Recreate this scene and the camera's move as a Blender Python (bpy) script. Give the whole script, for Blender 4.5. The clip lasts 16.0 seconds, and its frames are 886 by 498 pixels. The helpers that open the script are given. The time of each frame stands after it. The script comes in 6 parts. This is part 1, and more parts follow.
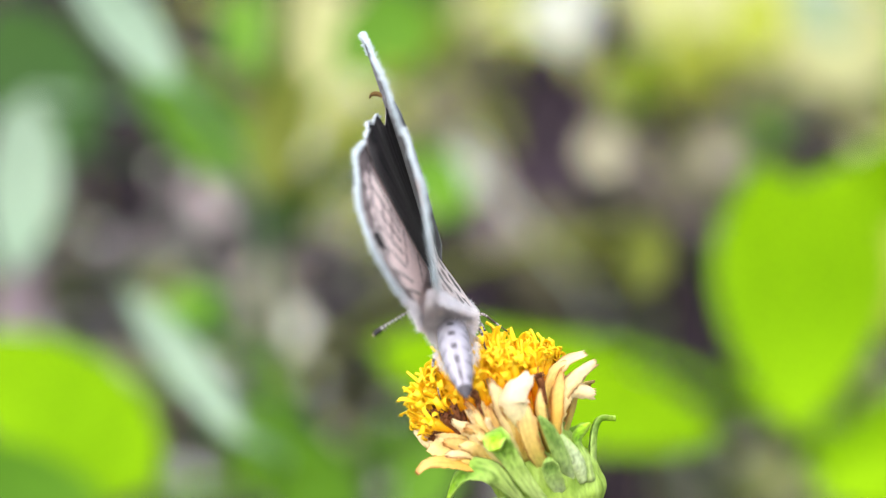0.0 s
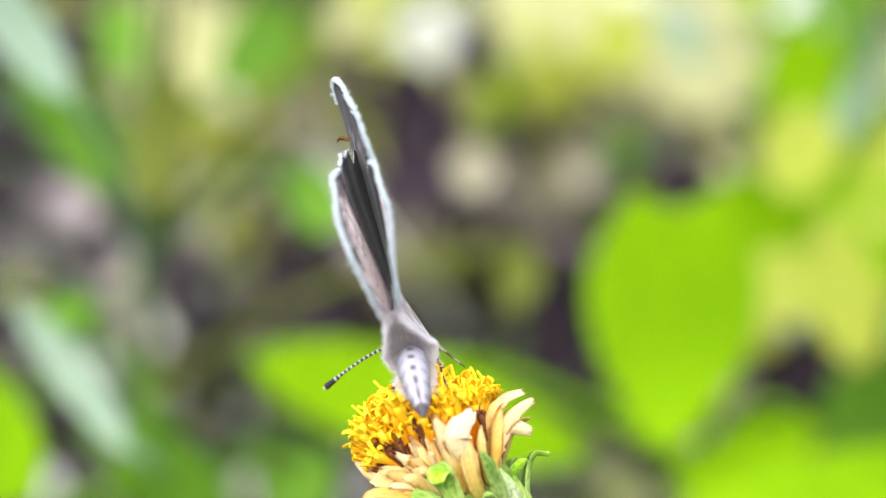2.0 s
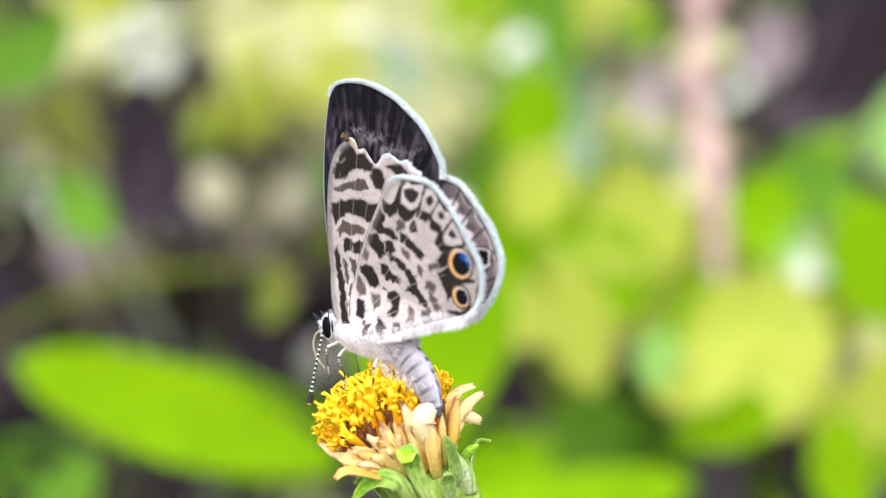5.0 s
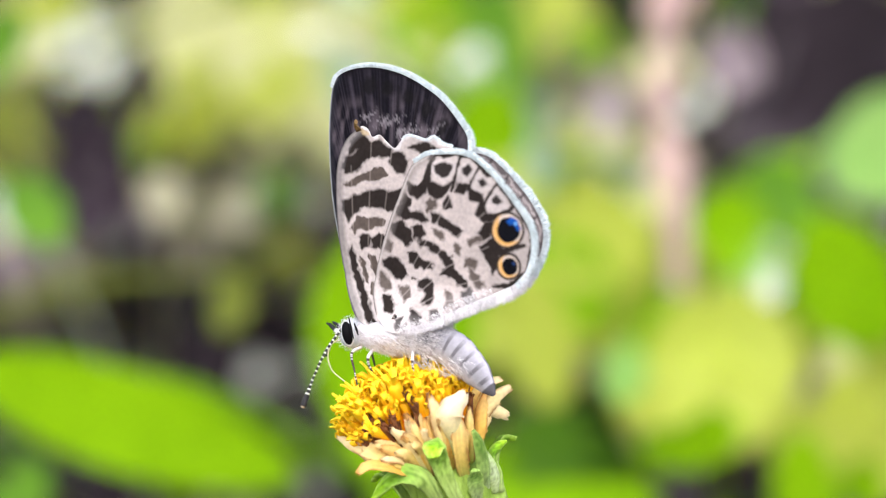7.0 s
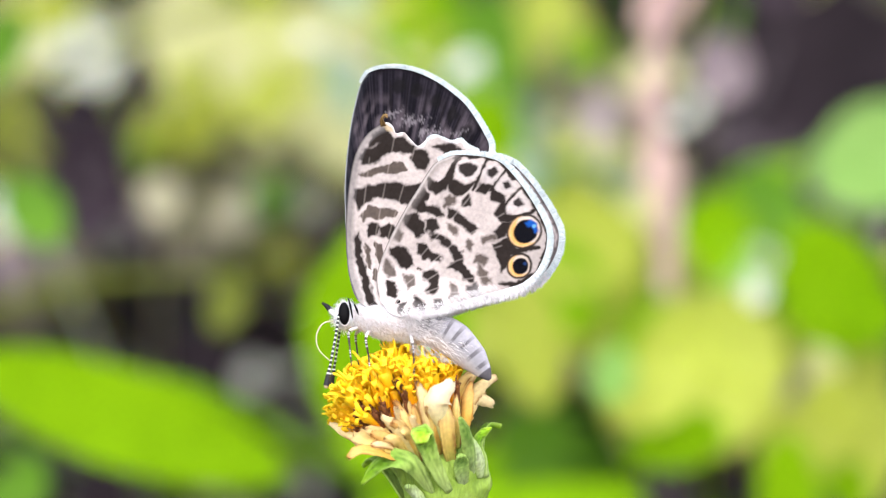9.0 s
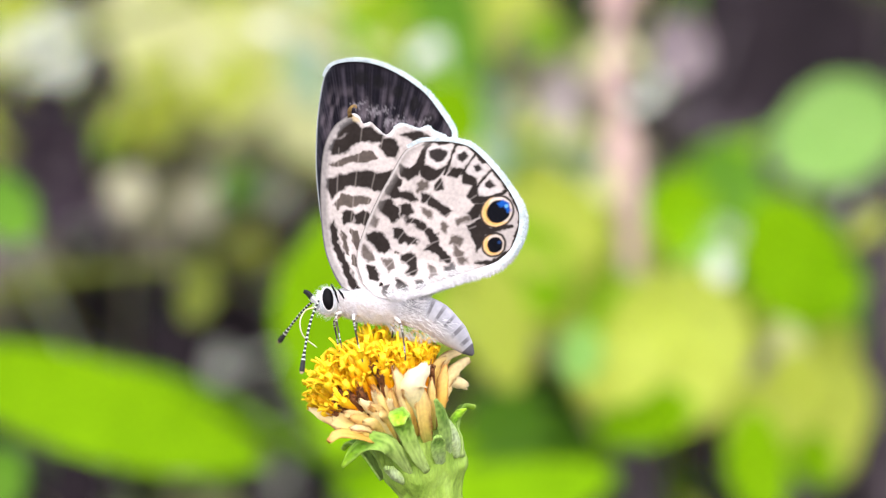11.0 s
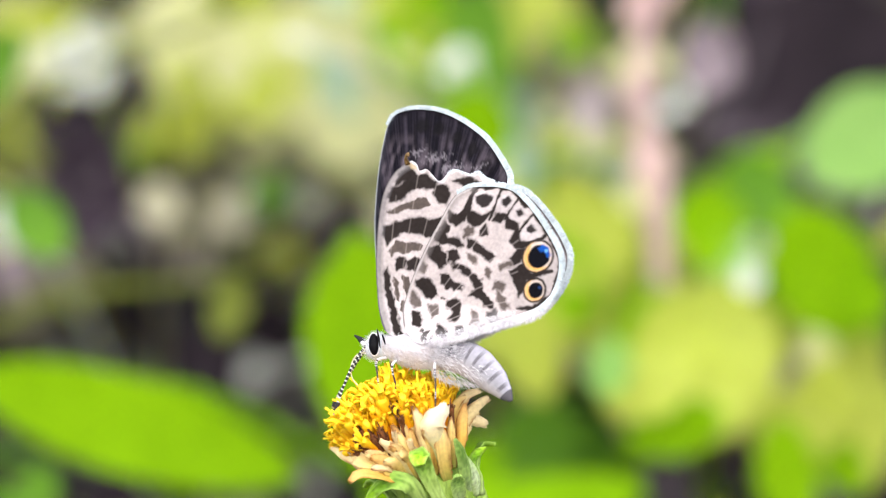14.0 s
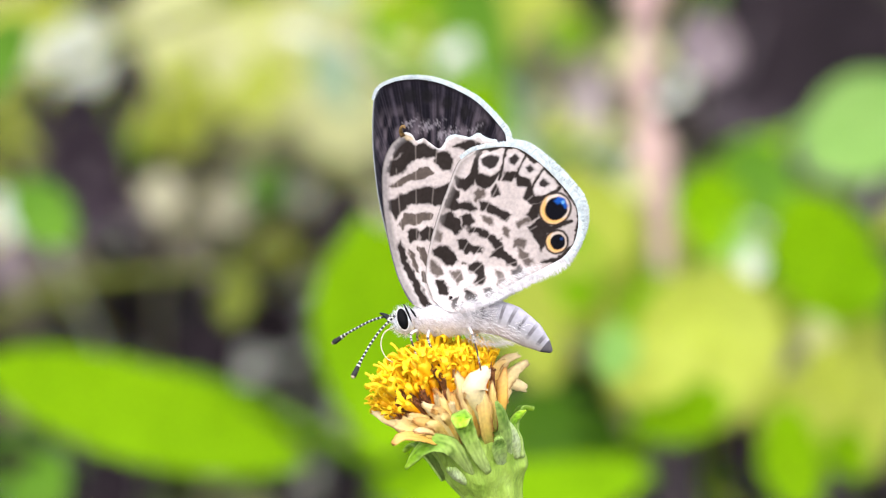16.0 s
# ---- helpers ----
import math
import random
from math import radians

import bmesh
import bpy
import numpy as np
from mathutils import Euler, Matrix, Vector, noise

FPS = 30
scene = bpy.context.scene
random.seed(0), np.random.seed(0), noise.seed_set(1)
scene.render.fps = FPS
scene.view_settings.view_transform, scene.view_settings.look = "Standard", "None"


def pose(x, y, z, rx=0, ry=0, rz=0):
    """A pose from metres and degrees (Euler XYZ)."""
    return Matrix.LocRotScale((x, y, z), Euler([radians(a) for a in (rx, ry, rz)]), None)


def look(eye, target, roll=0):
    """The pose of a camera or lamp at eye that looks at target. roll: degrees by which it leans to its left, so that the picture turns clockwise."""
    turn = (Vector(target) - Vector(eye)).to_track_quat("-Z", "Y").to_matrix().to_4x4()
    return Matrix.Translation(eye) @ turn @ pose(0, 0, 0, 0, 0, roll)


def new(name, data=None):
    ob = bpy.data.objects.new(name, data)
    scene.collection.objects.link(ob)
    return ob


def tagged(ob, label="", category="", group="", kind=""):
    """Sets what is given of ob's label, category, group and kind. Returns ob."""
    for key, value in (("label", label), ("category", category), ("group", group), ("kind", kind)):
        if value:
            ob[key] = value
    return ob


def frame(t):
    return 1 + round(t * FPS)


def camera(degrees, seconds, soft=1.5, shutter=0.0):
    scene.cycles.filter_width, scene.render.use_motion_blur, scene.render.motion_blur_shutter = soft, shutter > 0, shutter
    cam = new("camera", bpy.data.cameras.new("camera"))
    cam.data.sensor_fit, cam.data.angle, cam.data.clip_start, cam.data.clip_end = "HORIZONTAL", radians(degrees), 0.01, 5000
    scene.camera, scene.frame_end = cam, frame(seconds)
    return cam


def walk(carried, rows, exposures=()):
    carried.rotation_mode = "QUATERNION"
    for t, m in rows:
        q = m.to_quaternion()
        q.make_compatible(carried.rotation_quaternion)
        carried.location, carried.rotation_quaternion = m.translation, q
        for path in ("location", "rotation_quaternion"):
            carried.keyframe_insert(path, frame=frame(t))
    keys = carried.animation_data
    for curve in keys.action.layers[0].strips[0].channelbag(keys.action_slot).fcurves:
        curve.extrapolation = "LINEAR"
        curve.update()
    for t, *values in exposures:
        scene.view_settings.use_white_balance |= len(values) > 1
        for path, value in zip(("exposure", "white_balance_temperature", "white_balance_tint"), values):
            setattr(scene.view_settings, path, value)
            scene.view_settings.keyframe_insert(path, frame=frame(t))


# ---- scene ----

# ---------------------------------------------------------------- camera
cam = camera(24, 16.0, soft=1.15)
cam.data.dof.use_dof = True
cam.data.dof.aperture_fstop = 24.0
PATH = [
    (0, (0.02716, -0.08689, 0.30808), (-0.01046, 0.02706, 0.30886), -4.32),
    (0.5, (0.02772, -0.08720, 0.30685), (-0.00812, 0.02732, 0.30772), -3.93),
    (1, (0.02805, -0.09031, 0.30937), (-0.00578, 0.02482, 0.30961), -3.80),
    (1.5, (0.02267, -0.09236, 0.30981), (-0.00809, 0.02364, 0.30979), -3.19),
    (2, (0.02355, -0.09223, 0.31012), (-0.00506, 0.02431, 0.31051), -2.79),
    (2.5, (0.02440, -0.09229, 0.30878), (-0.00210, 0.02475, 0.30928), -2.58),
    (3, (0.02110, -0.09452, 0.30841), (-0.00267, 0.02310, 0.30927), -1.92),
    (3.5, (0.01896, -0.09677, 0.30789), (-0.00183, 0.02141, 0.30919), -1.99),
    (4, (0.01044, -0.10289, 0.30830), (-0.00536, 0.01606, 0.30955), -0.86),
    (4.5, (0.00618, -0.10759, 0.30919), (-0.00479, 0.01190, 0.31049), -0.40),
    (5, (0.00867, -0.10698, 0.30936), (0.00116, 0.01277, 0.31091), 0.08),
    (5.2, (0.00595, -0.10786, 0.31034), (0.00022, 0.01199, 0.31213), 0.61),
    (7.3, (0.00281, -0.10155, 0.30713), (0.00001, 0.01837, 0.31026), 0.99),
    (7.5, (0.00380, -0.10262, 0.30713), (0.00078, 0.01730, 0.31015), 0.83),
    (8, (0.00323, -0.10528, 0.30765), (0.00032, 0.01465, 0.31077), 1.08),
    (8.5, (0.00109, -0.10656, 0.30661), (-0.00133, 0.01337, 0.30987), 1.24),
    (9, (0.00324, -0.10664, 0.30653), (0.00065, 0.01328, 0.31007), 1.44),
    (9.2, (0.00533, -0.10634, 0.30474), (0.00044, 0.01349, 0.30907), 0.40),
    (11.3, (0.00277, -0.11057, 0.30753), (0.00247, 0.00941, 0.31004), -0.03),
    (11.5, (0.00465, -0.11078, 0.30799), (0.00200, 0.00916, 0.31062), 0.14),
    (12, (0.00429, -0.11005, 0.30691), (0.00161, 0.00990, 0.30944), -0.51),
    (12.5, (0.00557, -0.11249, 0.30774), (0.00283, 0.00746, 0.31007), -0.69),
    (13, (0.00559, -0.11238, 0.30841), (0.00296, 0.00757, 0.31072), -0.35),
    (13.5, (0.00395, -0.11383, 0.30800), (0.00145, 0.00613, 0.31033), -0.61),
    (14, (0.00387, -0.11136, 0.30909), (0.00127, 0.00859, 0.31145), -0.44),
    (14.5, (0.00337, -0.11341, 0.30843), (0.00095, 0.00654, 0.31075), -1.01),
    (15, (0.00352, -0.11391, 0.30848), (0.00132, 0.00605, 0.31075), -0.80),
    (15.5, (0.00211, -0.11361, 0.30804), (0.00025, 0.00635, 0.31039), -0.71),
    (16, (0.00065, -0.11280, 0.30714), (-0.00089, 0.00716, 0.30955), -0.72),
]
walk(cam, [(t, look(eye, target, roll)) for t, eye, target, roll in PATH], exposures=[(0, 1.12), (3.5, 1.10), (5.2, 0.97), (8, 0.90), (16, 0.88)])

# ---------------------------------------------------------------- light
world = bpy.data.worlds.new("sky")
scene.world = world
world.use_nodes = True
wn = world.node_tree
sky = wn.nodes.new("ShaderNodeTexSky")
sky.sky_type = "NISHITA"
sky.sun_disc = False
sky.sun_elevation = radians(46)
sky.sun_rotation = radians(186)
wn.nodes["Background"].inputs["Strength"].default_value = 0.14
wn.links.new(sky.outputs["Color"], wn.nodes["Background"].inputs["Color"])
sun = new("sun", bpy.data.lights.new("sun", "SUN"))
sun.data.energy = 4.55
sun.data.angle = radians(125)
sun.data.color = (1.0, 0.955, 0.90)
sun.matrix_world = look((-0.08, -0.8, 1.15), (0, 0, 0.3))
scene.view_settings.exposure = 1.12

# ---------------------------------------------------------------- materials
MM = 0.001


def nodes_of(name):
    m = bpy.data.materials.new(name)
    m.use_nodes = True
    nt = m.node_tree
    b = nt.nodes["Principled BSDF"]
    return m, nt, b


def ramp(nt, fac, stops):
    r = nt.nodes.new("ShaderNodeValToRGB")
    r.color_ramp.elements[0].position, r.color_ramp.elements[0].color = stops[0][0], (*stops[0][1], 1)
    r.color_ramp.elements[1].position, r.color_ramp.elements[1].color = stops[-1][0], (*stops[-1][1], 1)
    for p, c in stops[1:-1]:
        e = r.color_ramp.elements.new(p)
        e.color = (*c, 1)
    nt.links.new(fac, r.inputs[0])
    return r.outputs[0]


def noise_node(nt, scale, detail=4, stretch=None, dist=0.0):
    tc = nt.nodes.new("ShaderNodeTexCoord")
    n = nt.nodes.new("ShaderNodeTexNoise")
    n.inputs["Scale"].default_value, n.inputs["Detail"].default_value = scale, detail
    n.inputs["Distortion"].default_value = dist
    src = tc.outputs["Object"]
    if stretch:
        mp = nt.nodes.new("ShaderNodeMapping")
        mp.inputs["Scale"].default_value = stretch
        nt.links.new(src, mp.inputs[0])
        src = mp.outputs[0]
    nt.links.new(src, n.inputs["Vector"])
    return n.outputs["Fac"]


def mixcol(nt, a, b, fac, mode="MIX"):
    m = nt.nodes.new("ShaderNodeMix")
    m.data_type, m.blend_type = "RGBA", mode
    for value, slot in ((fac, m.inputs[0]), (a, m.inputs[6]), (b, m.inputs[7])):
        if isinstance(value, (int, float)):
            slot.default_value = value
        elif isinstance(value, tuple):
            slot.default_value = (*value, 1)
        else:
            nt.links.new(value, slot)
    return m.outputs[2]


def bump(nt, b, height, strength, distance):
    n = nt.nodes.new("ShaderNodeBump")
    n.inputs["Strength"].default_value, n.inputs["Distance"].default_value = strength, distance
    nt.links.new(height, n.inputs["Height"])
    nt.links.new(n.outputs[0], b.inputs["Normal"])


def translucent(nt, b, colour, share):
    """Mixes light that passes through a thin leaf or petal into the surface."""
    out = nt.nodes["Material Output"]
    t = nt.nodes.new("ShaderNodeBsdfTranslucent")
    mx = nt.nodes.new("ShaderNodeMixShader")
    mx.inputs[0].default_value = share
    if isinstance(colour, tuple):
        t.inputs[0].default_value = (*colour, 1)
    else:
        nt.links.new(colour, t.inputs[0])
    nt.links.new(b.outputs[0], mx.inputs[1])
    nt.links.new(t.outputs[0], mx.inputs[2])
    nt.links.new(mx.outputs[0], out.inputs["Surface"])


def surface(name, dark, light, scale, rough=0.6, fine=None, bump_mm=0.0, stretch=None, thin=0.0, spec=0.3, third=None, vary=0.0):
    """A mottled surface at two scales; thin: the share of light that passes through."""
    m, nt, b = nodes_of(name)
    stops = [(0.3, dark), (0.72, light)] if third is None else [(0.25, dark), (0.55, light), (0.8, third)]
    col = ramp(nt, noise_node(nt, scale, 5, stretch, 0.4), stops)
    fac = noise_node(nt, fine or scale * 6, 4, stretch)
    col = mixcol(nt, col, ramp(nt, fac, [(0.3, (0.72, 0.72, 0.72)), (0.7, (1.0, 1.0, 1.0))]), 1.0, "MULTIPLY")
    if vary:
        info = nt.nodes.new("ShaderNodeObjectInfo")
        col = mixcol(nt, col, ramp(nt, info.outputs["Random"], [(0.0, (1 - vary, 1 - vary, 1 - vary)), (1.0, (1, 1, 1))]), 1.0, "MULTIPLY")
    nt.links.new(col, b.inputs["Base Color"])
    b.inputs["Roughness"].default_value = rough
    b.inputs["Specular IOR Level"].default_value = spec
    if bump_mm:
        bump(nt, b, fac, 0.6, bump_mm * MM)
    if thin:
        translucent(nt, b, col, thin)
    return m


def painted(name, rough=0.65, fine=3000, bump_mm=0.02, thin=0.15):
    """A surface whose colours are laid on the mesh as its attribute 'tint'."""
    m, nt, b = nodes_of(name)
    at = nt.nodes.new("ShaderNodeAttribute")
    at.attribute_name = "tint"
    fac = noise_node(nt, fine, 3)
    col = mixcol(nt, at.outputs["Color"], ramp(nt, fac, [(0.3, (0.82, 0.82, 0.83)), (0.65, (1.0, 1.0, 1.0))]), 1.0, "MULTIPLY")
    nt.links.new(col, b.inputs["Base Color"])
    b.inputs["Roughness"].default_value = rough
    b.inputs["Specular IOR Level"].default_value = 0.12
    bump(nt, b, fac, 0.5, bump_mm * MM)
    if thin:
        translucent(nt, b, col, thin)
    return m


def leaf_mat(name, dark, light, rough=0.5, thin=0.45, spec=0.1):
    m, nt, b = nodes_of(name)
    col = ramp(nt, noise_node(nt, 45, 4), [(0.3, dark), (0.7, light)])
    fine = noise_node(nt, 400, 3)
    col = mixcol(nt, col, ramp(nt, fine, [(0.3, (0.8, 0.8, 0.8)), (0.7, (1, 1, 1))]), 1.0, "MULTIPLY")
    nt.links.new(col, b.inputs["Base Color"])
    b.inputs["Roughness"].default_value = rough
    b.inputs["Specular IOR Level"].default_value = spec
    bump(nt, b, fine, 0.3, 0.0006)
    translucent(nt, b, col, thin)
    return m


def isle_mat(name, stops, thin=0.35, rough=0.55):
    """Leaves joined into one mesh, each with a colour of its own."""
    m, nt, b = nodes_of(name)
    g = nt.nodes.new("ShaderNodeNewGeometry")
    col = ramp(nt, g.outputs["Random Per Island"], stops)
    col = mixcol(nt, col, ramp(nt, noise_node(nt, 90, 4), [(0.3, (0.6, 0.6, 0.6)), (0.7, (1, 1, 1))]), 1.0, "MULTIPLY")
    nt.links.new(col, b.inputs["Base Color"])
    b.inputs["Roughness"].default_value = rough
    translucent(nt, b, col, thin)
    return m


LIME = leaf_mat("lime leaf", (0.20, 0.40, 0.003), (0.30, 0.56, 0.005), rough=0.65, thin=0.5, spec=0.03)
GREEN = leaf_mat("mid green leaf", (0.10, 0.24, 0.02), (0.18, 0.38, 0.03))
DEEP = leaf_mat("deep green leaf", (0.03, 0.08, 0.02), (0.07, 0.15, 0.035))
# Yellow and pale leaves: sunlight put into the colour by a raised base.
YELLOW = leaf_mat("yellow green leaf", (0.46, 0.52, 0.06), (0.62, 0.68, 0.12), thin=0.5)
SUNLIT = leaf_mat("sunlit pale yellow leaf", (0.66, 0.66, 0.30), (0.80, 0.78, 0.42), thin=0.5)
MINT = leaf_mat("pale mint leaf", (0.25, 0.36, 0.25), (0.40, 0.52, 0.38), rough=0.5, thin=0.35)
FRESH = leaf_mat("fresh pale green leaf", (0.25, 0.48, 0.10), (0.38, 0.61, 0.17), thin=0.4)
# Near-white leaf colour that stands in for highlights.
GLINT = leaf_mat("leaf highlight", (0.78, 0.80, 0.70), (0.88, 0.89, 0.82), thin=0.4)
OLIVE = leaf_mat("olive leaf", (0.16, 0.19, 0.03), (0.30, 0.33, 0.06))
MAUVE = leaf_mat("dry mauve leaf", (0.17, 0.13, 0.145), (0.30, 0.235, 0.26), thin=0.2)
# Dead leaves darkened to near black: deep shade put into their base colour.
SHADE_BROWN = leaf_mat("shade-dark brown leaf", (0.011, 0.0075, 0.010), (0.030, 0.021, 0.027), rough=0.8, thin=0.05, spec=0.1)
SHADE_DUSK = leaf_mat("shade-dark dusky leaf", (0.028, 0.019, 0.027), (0.066, 0.046, 0.061), rough=0.8, thin=0.05, spec=0.1)
TAUPE = leaf_mat("withered taupe leaf", (0.13, 0.12, 0.075), (0.23, 0.21, 0.13), rough=0.8, thin=0.15, spec=0.1)
SAND = leaf_mat("pale sandy leaf", (0.46, 0.42, 0.28), (0.60, 0.55, 0.38), thin=0.3)
ROSE = leaf_mat("pale rosy leaf", (0.44, 0.36, 0.36), (0.60, 0.50, 0.50), thin=0.3)
PINK = surface("pink bark", (0.46, 0.29, 0.27), (0.60, 0.42, 0.39), 60, rough=0.7, bump_mm=0.6)
BRANCH = surface("dusky bark", (0.04, 0.029, 0.036), (0.09, 0.066, 0.078), 60, rough=0.85, bump_mm=0.8)
STALK = surface("weed stalk", (0.12, 0.20, 0.04), (0.20, 0.30, 0.06), 120, rough=0.6)
SOIL = surface("dark soil", (0.018, 0.014, 0.012), (0.05, 0.04, 0.032), 18, rough=0.95, fine=160, bump_mm=6)
# Near-black stops hold the thicket's shade, near-white ones its glints.
LITTER = isle_mat("small shade-dark and glint leaves", [(0.0, (0.005, 0.004, 0.005)), (0.5, (0.013, 0.010, 0.012)), (0.60, (0.07, 0.055, 0.06)), (0.70, (0.16, 0.13, 0.13)), (0.79, (0.12, 0.22, 0.025)), (0.86, (0.46, 0.46, 0.16)), (0.91, (0.85, 0.84, 0.74)), (1.0, (0.92, 0.92, 0.84))])
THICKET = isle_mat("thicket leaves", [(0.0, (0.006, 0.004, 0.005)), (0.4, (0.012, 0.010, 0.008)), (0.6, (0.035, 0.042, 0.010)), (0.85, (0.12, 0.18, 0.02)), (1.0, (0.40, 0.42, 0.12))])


# ---------------------------------------------------------------- building helpers
def part(name, bm, material, parent=None, label="", smooth=True):
    """Links a bmesh, drawn in the world, as one mesh object under a thing or part."""
    me = bpy.data.meshes.new(name)
    bm.to_mesh(me)
    bm.free()
    if smooth:
        me.polygons.foreach_set("use_smooth", [True] * len(me.polygons))
    me.materials.append(material)
    ob = new(name, me)
    if parent is not None:
        at = where(parent)
        me.transform(Matrix.Translation(-at))
        ob.parent = parent
    if label:
        tagged(ob, label)
    return ob


def where(ob):
    v = Vector((0, 0, 0))
    while ob is not None:
        v, ob = v + ob.location, ob.parent
    return v


def thing(name, at, label, category, group="", kind=""):
    ob = new(name)
    ob.empty_display_size = 0.005
    ob.location = at
    return tagged(ob, label, category, group, kind)


def spline(pts, n):
    """n + 1 points along a smooth line through pts."""
    p = [Vector(q) for q in pts]
    p = [p[0] * 2 - p[1]] + p + [p[-1] * 2 - p[-2]]
    out = []
    for i in range(n + 1):
        f = i / n * (len(pts) - 1)
        k = min(int(f), len(pts) - 2)
        t = f - k
        a, b, c, d = p[k], p[k + 1], p[k + 2], p[k + 3]
        out.append(0.5 * ((2 * b) + (c - a) * t + (2 * a - 5 * b + 4 * c - d) * t * t + (3 * b - a - 3 * c + d) * t ** 3))
    return out


def lerp(stops, t):
    for (t0, a), (t1, b) in zip(stops, stops[1:]):
        if t <= t1:
            return a + (b - a) * max(0.0, (t - t0) / (t1 - t0))
    return stops[-1][1]


def tube(bm, pts, radius, n=16, seg=8, wobble=0.0):
    """A round rod along pts; radius: stops of (0..1, metres)."""
    line = spline(pts, n)
    up, rings = Vector((0.13, 0.97, 0.21)), []
    for i, p in enumerate(line):
        d = (line[min(i + 1, n)] - line[max(i - 1, 0)]).normalized()
        s = d.cross(up).normalized()
        u = s.cross(d)
        r = lerp(radius, i / n)
        rings.append([bm.verts.new(p + (s * math.cos(a) + u * math.sin(a)) * r * (1 + wobble * (random.random() - 0.5)))
                      for a in (k / seg * math.tau for k in range(seg))])
    for a, b in zip(rings, rings[1:]):
        for k in range(seg):
            bm.faces.new((a[k], a[(k + 1) % seg], b[(k + 1) % seg], b[k]))
    bm.faces.new(rings[0][::-1])
    bm.faces.new(rings[-1])
    return bm


def strap(bm, pts, width, face, cup=0.0, thick=0.00008, n=18, m=6, ragged=0.0, notch=0.0):
    """A thin curved blade along pts: width stops in metres, face: the way its front looks, cup: how far its sides bend forward."""
    line = spline(pts, n)
    face, front, back = Vector(face), [], []
    for i, p in enumerate(line):
        d = (line[min(i + 1, n)] - line[max(i - 1, 0)]).normalized()
        s = d.cross(face).normalized()
        f = s.cross(d).normalized()
        w = lerp(width, i / n) * 0.5
        ra, rb = [], []
        for k in range(m + 1):
            x = 2 * k / m - 1
            q = p + s * w * x * (1 + ragged * (random.random() - 0.5)) + f * cup * w * (x * x)
            if i == n and notch:
                q = q - d * notch * (0.5 + 0.5 * math.cos(x * math.pi * 3)) * random.uniform(0.5, 1.2)
            t = thick * (1 - 0.8 * x * x)
            ra.append(bm.verts.new(q + f * t))
            rb.append(bm.verts.new(q - f * t))
        front.append(ra)
        back.append(rb)
    for i in range(n):
        for k in range(m):
            bm.faces.new((front[i][k], front[i][k + 1], front[i + 1][k + 1], front[i + 1][k]))
            bm.faces.new((back[i][k + 1], back[i][k], back[i + 1][k], back[i + 1][k + 1]))
        for k, flip in ((0, False), (m, True)):
            q = (back[i][k], front[i][k], front[i + 1][k], back[i + 1][k])
            bm.faces.new(q[::-1] if flip else q)
    for k in range(m):
        bm.faces.new((back[0][k], back[0][k + 1], front[0][k + 1], front[0][k]))
        bm.faces.new((front[n][k], front[n][k + 1], back[n][k + 1], back[n][k]))
    return bm


def ball(bm, at, size, turn=None, u=14, v=10):
    m = Matrix.Translation(at) @ (turn.to_4x4() if turn else Matrix()) @ Matrix.Diagonal((*size, 1))
    bmesh.ops.create_uvsphere(bm, u_segments=u, v_segments=v, radius=1.0, matrix=m)
    return bm


# ---------------------------------------------------------------- ground and the thicket behind
def ground_sheet():
    bm = bmesh.new()
    ring = [0.0, 0.3, 0.7, 1.2, 2.0, 4.0, 9.0, 30.0, 120.0, 800.0]
    rows = []
    for r in ring:
        rows.append([bm.verts.new((r * math.cos(a), r * math.sin(a), 0.03 * noise.noise((r * math.cos(a) * 3, r * math.sin(a) * 3, 1)) if 0 < r < 5 else 0.0))
                     for a in (k / 48 * math.tau for k in range(48))] if r else [bm.verts.new((0, 0, 0))])
    for k in range(48):
        bm.faces.new((rows[0][0], rows[1][k], rows[1][(k + 1) % 48]))
    for a, b in zip(rows[1:], rows[2:]):
        for k in range(48):
            bm.faces.new((a[k], b[k], b[(k + 1) % 48], a[(k + 1) % 48]))
    return tagged(part("ground", bm, SOIL), "dark bare soil under the weeds", "ground", kind="structure")


def earth_bank():
    bm = bmesh.new()
    nx, nz, crest = 60, 26, 16
    grid = []
    for i in range(nx + 1):
        col = []
        for k in range(nz + 1):
            a = (i / nx - 0.5) * 2.6
            h = min(k, crest) / crest
            back = max(0, k - crest) / (nz - crest)
            r = 0.95 + 0.5 * h * h + 0.08 * noise.noise((a * 4, h * 3, 5)) + back * 1.1
            col.append(bm.verts.new((math.sin(a) * r, math.cos(a) * r, -0.02 + 0.85 * h * (1 + math.cos(back * math.pi)) / 2 * min(1, (1.32 - abs(a)) * 2.5) + 0.03 * noise.noise((a * 7, h * 5, 2)))))
        grid.append(col)
    for i in range(nx):
        for k in range(nz):
            bm.faces.new((grid[i][k], grid[i + 1][k], grid[i + 1][k + 1], grid[i][k + 1]))
    return tagged(part("earth_bank", bm, SOIL), "dark earth bank behind the weeds", "bank", kind="structure")


